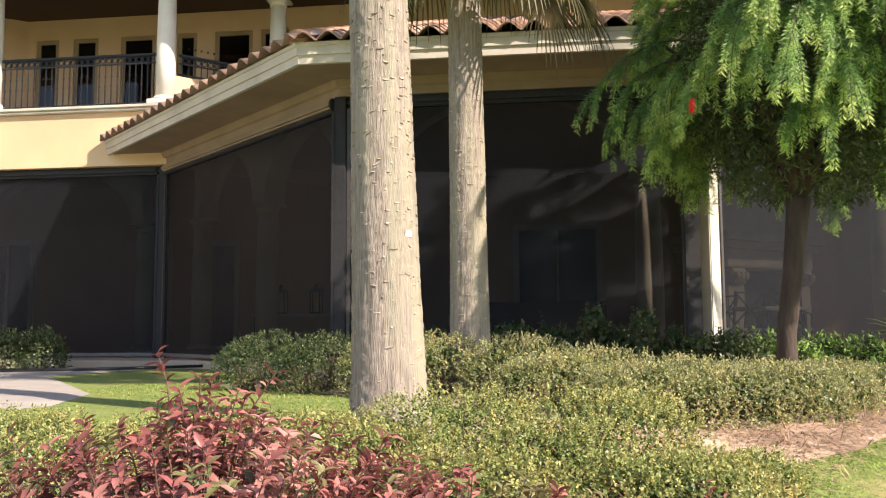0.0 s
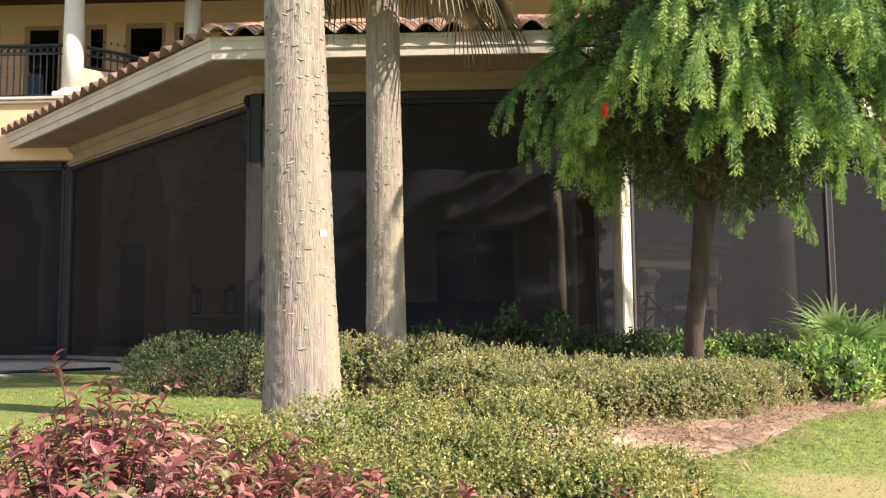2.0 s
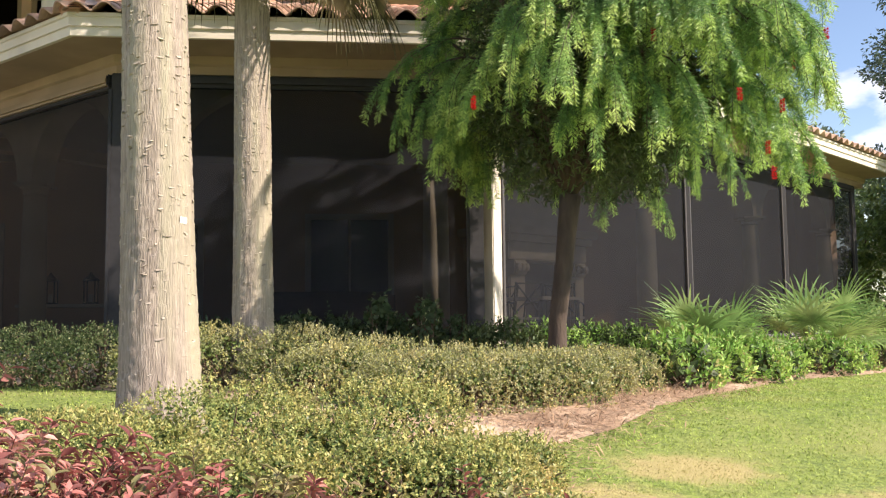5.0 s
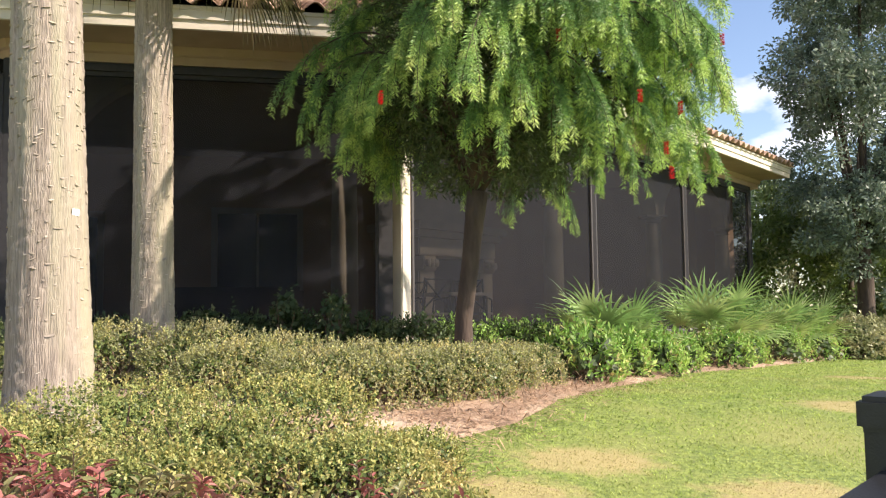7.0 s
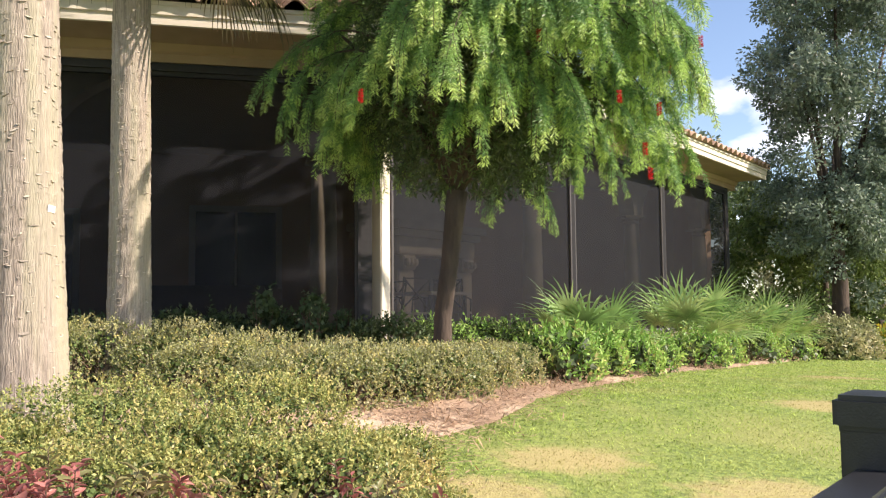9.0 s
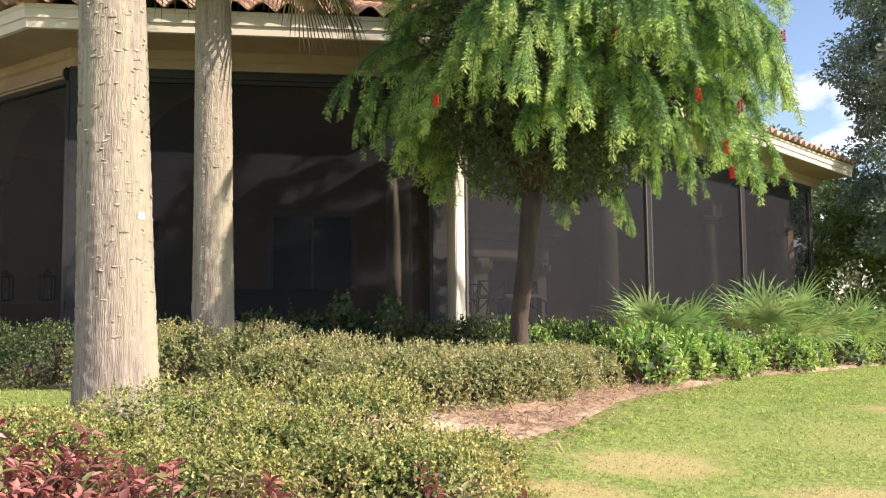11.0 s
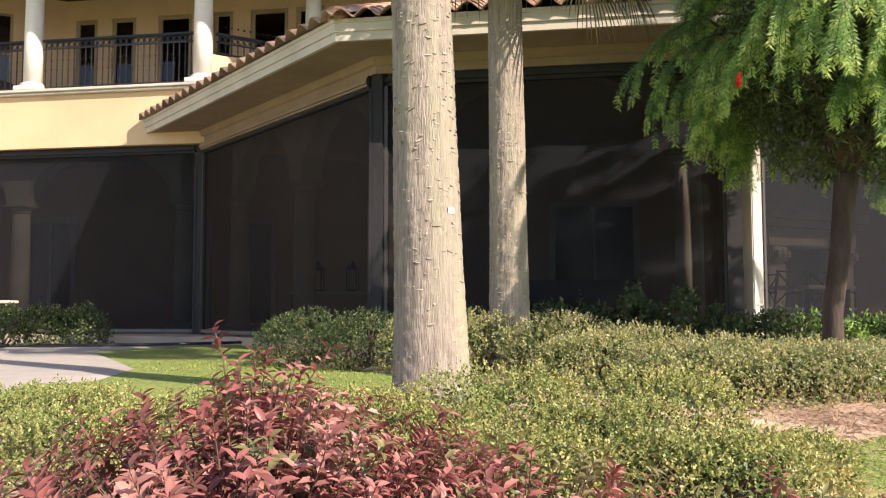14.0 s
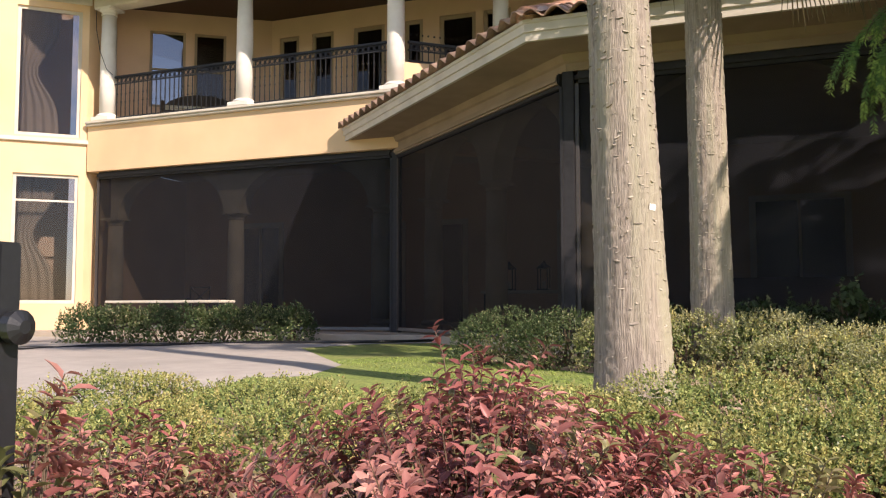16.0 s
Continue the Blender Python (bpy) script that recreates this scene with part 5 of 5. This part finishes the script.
burgundy_shrub(0.5, 2.4, 0.4, 0.53, 45, "sparse bronze and red shoots over the hedge", green=0.5)

# ---- clipped hedge on the walkway ----
HA, HB = Vector((-10.6, 10.6, 0)), Vector((-7.75, 12.2, 0))
shrub("clipped_hedge", [((HA + (HB - HA) * k / 6).x, (HA + (HB - HA) * k / 6).y, 0.02, 0.40, 0.38, 0.58) for k in range(7)], 24000, 0.038, L_DARK, "low dark green clipped hedge beside the walkway", mat2=L_MID, share=0.15, core=L_DARK, stems=50, boxy=3.0)

# rose sprigs below the middle screen
for x, y, hgt in ((0.4, 8.95, 0.92), (0.9, 8.85, 0.86), (-0.4, 9.0, 0.72)):
    shrub("rose_bush", [(x, y, 0.45, 0.18, 0.16, hgt - 0.5)], 170, 0.042, L_DARK, "thin leggy rose bush against the dark screen", "rose bush", core=L_DARK, stems=10, mat2=L_MID, share=0.3)


# ---- far trees and the neighbouring garden ----
def broad_tree(x, y, crown, n, leaf, mat, label, trunk_r=0.22, name="tree"):
    zb = float(ground_z(x, y)) - 0.1
    t = thing(name, label, "tree", pose(x, y, 0))
    bm = bmesh.new()
    zc = min(c[2] - c[5] * 0.4 for c in crown)
    tube(bm, [(0, 0, zb), (0.02, 0, zb + 0.3), (0.08, 0.03, zc * 0.6), (0.05, 0.05, zc + 0.6)], [trunk_r * 1.4, trunk_r, trunk_r * 0.85, trunk_r * 0.6], 12)
    part("trunk", bm, BARK, t, smooth=True)
    for c in crown:
        b = bmesh.new()
        tube(b, [(0.06, 0.04, zc + 0.3), (c[0] * 0.5, c[1] * 0.5, (zc + c[2]) / 2), (c[0], c[1], c[2])], [trunk_r * 0.5, trunk_r * 0.3, trunk_r * 0.1], 7)
        part("limb", b, BARK, t, smooth=True)
    cl = []
    for c in crown:     # clumps of leaves with gaps between them
        for _ in range(26):
            u = rand_dir(1)[0]
            k = rng.uniform(0.45, 1.0)
            r = rng.uniform(0.16, 0.30) * min(c[3:6]) + 0.12
            cl.append((c[0] + u[0] * c[3] * k, c[1] + u[1] * c[4] * k, c[2] + u[2] * c[5] * k, r, r, r * 0.75))
    pick = rng.integers(0, len(cl), n)
    B = np.array(cl)[pick]
    u = rand_dir(n)
    p = B[:, :3] + u * B[:, 3:6] * (rng.random(n) ** 0.4)[:, None]
    d = unit(u + rand_dir(n) + np.array([0, 0, -0.3]))
    sz = leaf * rng.uniform(0.7, 1.3, n)
    link("crown", leaves_mesh("crown", p, d, rand_dir(n) + u, sz, sz * 0.45), mat, t)
    return t


broad_tree(14.3, 18.0, [(-0.4, -0.3, 2.3, 1.7, 1.5, 1.2), (1.2, -0.2, 2.6, 1.8, 1.6, 1.2), (-0.9, 0, 8.3, 1.5, 1.5, 1.6), (0, 0, 4.2, 2.1, 2.0, 1.6), (0.5, 0.2, 6.6, 2.3, 2.1, 1.9), (1.9, 0.3, 4.8, 1.8, 1.8, 1.7), (0.3, 0, 9.0, 1.9, 1.9, 1.8), (2.2, 0.5, 7.6, 2.0, 2.0, 2.0), (-1.0, -0.3, 5.6, 1.3, 1.3, 1.4)], 80000, 0.115, L_OAK, "tall dark-leaved tree at the end of the pavilion")
# L_DEEP paints the shade of the tall tree into these leaves
broad_tree(13.7, 22.0, [(0, 0, 2.4, 1.7, 1.5, 1.3), (0.8, 0, 3.4, 1.4, 1.4, 1.0), (-0.6, 0, 1.5, 1.3, 1.2, 1.0)], 8000, 0.15, L_DEEP, "small tree behind the pavilion end, coloured dark green for shade", 0.1)
broad_tree(16.5, 21.5, [(0, 0, 3.2, 2.0, 2.0, 1.7), (1.2, 0, 2.0, 1.6, 1.5, 1.3)], 8000, 0.16, L_OAK, "dark garden tree beyond the lawn", 0.13)
broad_tree(22.0, 38.0, [(0, 0, 6.5, 3.2, 3, 2.6), (2.5, 0, 5.5, 2.8, 2.5, 2.4), (-3.5, 1, 5.2, 2.6, 2.4, 2.0)], 9000, 0.29, L_OAK, "far tree showing over the roof", 0.25)
broad_tree(29.0, 34.0, [(0, 0, 5.5, 4, 3, 3.0), (4, 0, 6.5, 3.8, 3, 3.4), (8, 1, 5.5, 4, 3, 3)], 11000, 0.29, L_OAK, "far dark trees beyond the neighbouring garden", 0.25)
shrub("flowering_shrub", [(15.3, 17.6, 0.15, 0.8, 0.6, 0.55)], 2600, 0.09, YELLOW_FLOWER, "yellow flowering shrub beyond the lawn", "shrub", mat2=L_GREEN, share=0.4, core=L_GREEN)
# deep green again, with the tall tree's shade in the leaf colour
broad_tree(15.6, 20.2, [(0, 0, 1.6, 1.6, 1.3, 1.3), (1.2, 0, 2.4, 1.6, 1.4, 1.3), (-0.8, 0.4, 2.8, 1.3, 1.2, 1.2)], 8000, 0.16, L_DEEP, "garden shrubbery beside the pavilion end, coloured dark green for shade", 0.1)
broad_tree(20.5, 23.5, [(0, 0, 2.6, 2.2, 2.0, 1.7), (2.2, 0, 2.2, 2.0, 1.8, 1.5), (1.0, 0, 4.6, 2.4, 2.0, 1.8)], 12000, 0.16, L_OAK, "dark shrubby tree beyond the picket fence", 0.12)
broad_tree(17.6, 25.5, [(0, 0, 2.0, 2.0, 1.6, 1.5), (1.5, 0, 3.4, 2.0, 1.6, 1.5)], 8000, 0.16, L_MID, "pale green garden tree beyond the lawn", 0.1)
for x, y in ((12.6, 16.3), (13.6, 17.0)):
    shrub("garden_shrub", [(x, y, 0.15, 0.9, 0.7, 0.75)], 4200, 0.08, L_MID, "dull green shrub at the far lawn edge", "shrub", core=L_DARK)


# its deep green stands in for the shade beyond the lawn
shrub("garden_hedge", [(13.2 + 1.5 * k, 23.6 - 0.25 * k, 0.3, 1.1, 0.8, 1.7 + 0.3 * math.sin(k * 2.3)) for k in range(8)], 22000, 0.11, L_DEEP, "tall hedge beyond the lawn, coloured dark green for shade", "hedge", core=L_DARK, boxy=2.4)


def picket_fence(p, q, h, label):
    t = thing("garden_fence", label, "fence", along(p, q) @ pose(0, 0, float(ground_z(p.x, p.y))))
    L = (q - p).length
    for z in (0.15, h - 0.1):
        part("rail", boxes((0, L, -0.02, 0.02, z, z + 0.04)), FENCE, t)
    me = part("picket", boxes((-0.012, 0.012, -0.012, 0.012, 0.0, h)), FENCE, t).data
    for i in range(1, int(L / 0.13)):
        link("picket", me, FENCE, t, m=pose(i * 0.13, 0, 0))


picket_fence(Vector((16.2, 18.6, 0)), Vector((20.5, 17.2, 0)), 1.1, "black metal picket fence at the far end of the lawn")
t = thing("neighbour_house", "tan stucco house with a tile roof seen through trees", "house", pose(38, 33, -0.7))
part("wall", boxes((-5, 5, 0, 6, 0, 3.4)), STUCCO, t)
bm = bmesh.new()
extrude_poly(bm, [(-5.6, 3.4), (5.6, 3.4), (3.2, 5.2), (-3.2, 5.2)], None, -0.5, 6.5)
part("roof", bm, TILE, t)
for x in (-3.2, 0.2, 3.0):
    wdw = part("window", boxes((x, x + 1.2, -0.05, 0.02, 1.0, 2.4), bevel=0.01), CREAM, t)
    part("pane", boxes((x + 0.08, x + 1.12, -0.06, -0.052, 1.08, 2.32)), DARKGLASS, wdw)


# ---- black metal fence beside the viewer ----
def near_fence():
    p, q = Vector((1.05, 1.065, 0)), Vector((-0.85, -0.45, 0))
    t = thing("metal_fence", "black powder-coated metal fence with a capped square post", "fence", along(p, q))
    gz = -0.95
    part("post", boxes((-0.05, 0.05, -0.05, 0.05, gz, 0.29), bevel=0.004), FENCE, t)
    part("post_cap", boxes((-0.058, 0.058, -0.058, 0.058, 0.285, 0.335), bevel=0.008), FENCE, t, "flat black cap")
    L = (q - p).length
    part("top_rail", boxes((0.05, L, -0.034, 0.034, 0.185, 0.235), bevel=0.006), FENCE, t)
    part("bottom_rail", boxes((0.05, L, -0.02, 0.02, -0.8, -0.76), bevel=0.004), FENCE, t)
    me = part("picket", boxes((-0.01, 0.01, -0.01, 0.01, -0.85, 0.185)), FENCE, t, m=pose(0.15, 0, 0)).data
    for i in range(1, 19):
        link("picket", me, FENCE, t, m=pose(0.15 + i * 0.12, 0, 0))
    # gate post with a latch
    g = thing("gate_post", "black metal gate post with a round latch knob", "gate post", pose(-1.462, 1.122, 0))
    part("post", boxes((-0.025, 0.025, -0.025, 0.025, -0.9, 0.575), bevel=0.004), FENCE, g)
    part("latch_knob", lathe([(0.012, 0.0), (0.03, 0.008), (0.032, 0.03), (0.012, 0.04)], 14), FENCE, g, m=pose(0.025, 0, 0.42, 0, 90, 0))


near_fence()

# ---- furniture in the loggia ----
def fireplace():
    t = thing("fireplace", "carved cream cast-stone fireplace with a deep mantel", "fireplace", pose(3.45, 14.3, 0, 0, 0, 38))
    part("chimney_breast", boxes((-0.95, 0.95, 0.15, 1.0, 1.95, 3.6), bevel=0.02), STONE, t)
    part("mantel_shelf", boxes((-1.2, 1.2, -0.22, 1.0, 1.82, 1.95), (-1.12, 1.12, -0.14, 1.0, 1.7, 1.816), (-1.04, 1.04, -0.06, 1.0, 1.4, 1.696), bevel=0.02), STONE, t)
    for s in (-1, 1):
        part("pilaster", boxes((s * 0.8 - 0.2, s * 0.8 + 0.2, -0.02, 1.0, 0.0, 1.15), (s * 0.8 - 0.16, s * 0.8 + 0.16, -0.1, 0.9, 1.15, 1.39), bevel=0.02), STONE, t)
        for k in range(3):
            part("scroll", lathe([(0.04, -0.06), (0.055, 0.0), (0.04, 0.06)], 10), STONE, t, m=pose(s * 0.8 - 0.1 + 0.1 * k, -0.13, 1.27))
    part("firebox", boxes((-0.6, 0.6, 0.35, 1.0, 0.0, 1.39)), DARKROOM, t, "dark brown firebox")
    part("hearth", boxes((-1.2, 1.2, -0.5, -0.02, 0.0, 0.12), bevel=0.02), STONE, t)


fireplace()


def patio_chair(m):
    t = thing("patio_chair", "dark metal patio chair with crossed back bars", "chair", m, group="patio chairs")
    part("seat", boxes((-0.24, 0.24, -0.24, 0.24, 0.42, 0.46), bevel=0.015), CREAM, t, "pale seat cushion")
    for x in (-0.22, 0.22):
        for y in (-0.22, 0.22):
            b = bmesh.new()
            tube(b, [(x, y, 0), (x, y, 0.42)] if y < 0 else [(x, y, 0), (x, y, 0.45), (x, y + 0.08, 0.95)], 0.014, 6)
            part("leg", b, IRON, t)
        b = bmesh.new()
        tube(b, [(x, 0.24, 0.66), (x * 1.1, 0.0, 0.67), (x * 1.05, -0.2, 0.64), (x, -0.22, 0.44)], 0.013, 6)
        part("armrest", b, IRON, t)
    for pts in ([(-0.22, 0.3, 0.93), (0.22, 0.3, 0.93)], [(-0.22, 0.24, 0.5), (0.22, 0.3, 0.93)], [(0.22, 0.24, 0.5), (-0.22, 0.3, 0.93)]):
        b = bmesh.new()
        tube(b, pts, 0.012, 6)
        part("back_bar", b, IRON, t)
    return t


chair = patio_chair(pose(2.5, 12.1, 0, 0, 0, 200))
for x, y, r in ((3.35, 12.75, 150), (2.3, 13.0, 290), (-12.6, 16.0, 30), (-11.7, 15.9, -20)):
    copy_thing(chair, pose(x, y, 0, 0, 0, r))


def patio_table(m, w, dpt, label, high=0.75):
    t = thing("patio_table", label, "table", m)
    part("tabletop", boxes((-w / 2, w / 2, -dpt / 2, dpt / 2, high - 0.05, high), bevel=0.012), CREAM, t)
    for x in (-w / 2 + 0.08, w / 2 - 0.08):
        for y in (-dpt / 2 + 0.08, dpt / 2 - 0.08):
            part("leg", boxes((x - 0.025, x + 0.025, y - 0.025, y + 0.025, 0, high - 0.05)), IRON, t)
    return t


patio_table(pose(2.9, 12.5, 0, 0, 0, 40), 1.0, 0.9, "pale stone-topped patio table with dark legs")
patio_table(pose(-4.4, 14.6, 0), 1.6, 0.6, "pale-topped console table on dark iron legs")
patio_table(pose(-11.35, 13.5, 0), 2.75, 0.5, "long low white-topped table in front of the lowered screen", 0.6)


def lantern(m):
    t = thing("lantern", "dark metal lantern standing on the console table", "lantern", m)
    part("base", boxes((-0.1, 0.1, -0.1, 0.1, 0, 0.03), bevel=0.006), IRON, t)
    for x in (-0.085, 0.085):
        for y in (-0.085, 0.085):
            part("bar", boxes((x - 0.008, x + 0.008, y - 0.008, y + 0.008, 0.03, 0.38)), IRON, t)
    part("cap", lathe([(0.14, 0.38), (0.13, 0.4), (0.04, 0.47), (0.015, 0.52)], 12), IRON, t)
    part("candle", lathe([(0.035, 0.03), (0.035, 0.16), (0.01, 0.165)], 12), CREAM, t)


lantern(pose(-4.75, 14.6, 0.75))
lantern(pose(-4.1, 14.55, 0.75))


def sofa(m):
    t = thing("sofa", "dark upholstered patio sofa in shade", "sofa", m)
    for x in (-0.9, 0.9):
        part("foot", boxes((x - 0.04, x + 0.04, -0.36, 0.36, 0.0, 0.08)), WOOD, t)
    part("base", boxes((-1.0, 1.0, -0.42, 0.42, 0.08, 0.4), bevel=0.04), WOOD, t)
    for x in (-0.5, 0.5):
        part("cushion", boxes((x - 0.48, x + 0.48, -0.42, 0.3, 0.4, 0.54), bevel=0.05), DARKROOM, t)
    part("backrest", boxes((-1.0, 1.0, 0.28, 0.45, 0.4, 0.88), bevel=0.06), DARKROOM, t)
    for x in (-1.0, 0.86):
        part("arm", boxes((x, x + 0.14, -0.42, 0.42, 0.4, 0.66), bevel=0.04), WOOD, t)


sofa(pose(-0.2, 13.6, 0, 0, 0, 180))


# ---- small things outside ----
bm = bmesh.new()
tube(bm, [(x, y, float(ground_z(x, y)) + 0.045) for x, y in ((-9.9, 8.2), (-9.63, 8.54), (-9.25, 9.34), (-8.54, 10.14), (-7.81, 11.22), (-6.6, 11.7), (-5.9, 12.2), (-5.3, 12.9))], 0.022, 8)
tagged(part("garden_hose", bm, FENCE, smooth=True), "black garden hose lying across the pale walkway", "hose")
bm = boxes((-0.026, 0.026, -0.002, 0.002, -0.02, 0.02), bevel=0.0015)
tagged(part("plant_tag", bm, WHITE, m=pose(-0.866, 5.157, 1.05, 0, 6, 55)), "small white tag fixed to the palm trunk", "tag")


def wicker_loveseat(m):
    t = thing("wicker_loveseat", "brown wicker loveseat with an arched back on the balcony", "loveseat", m)
    bm = bmesh.new()
    extrude_poly(bm, [(-0.85, 0.12)] + [(-0.85 * math.cos(math.pi * i / 16), 0.55 + 0.38 * math.sin(math.pi * i / 16)) for i in range(17)] + [(0.85, 0.12)], None, 0.30, 0.38)
    part("backrest", bm, BARK, t)
    part("seat", boxes((-0.85, 0.85, -0.35, 0.3, 0.2, 0.42), bevel=0.03), BARK, t)
    part("cushion", boxes((-0.8, 0.8, -0.34, 0.28, 0.425, 0.53), bevel=0.04), CURTAIN, t)
    for x in (-0.85, 0.77):
        part("arm", boxes((x, x + 0.08, -0.35, 0.3, 0.42, 0.64), bevel=0.025), BARK, t)
    for x in (-0.78, 0.78):
        for y in (-0.28, 0.3):
            part("leg", boxes((x - 0.03, x + 0.03, y - 0.03, y + 0.03, 0.0, 0.2)), BARK, t)


wicker_loveseat(pose(-12.3, 15.6, BALC_Z, 0, 0, 35))
bm = bmesh.new()
tube(bm, [(-13.98, 14.12, 7.0), (-13.95, 14.1, 6.5), (-13.83, 14.1, 6.0), (-13.66, 14.12, 5.6), (-13.56, 14.2, 5.48)], 0.008, 6)
tagged(part("hanging_cable", bm, FENCE, smooth=True), "thin dark cable hanging beside a white balcony column", "cable")
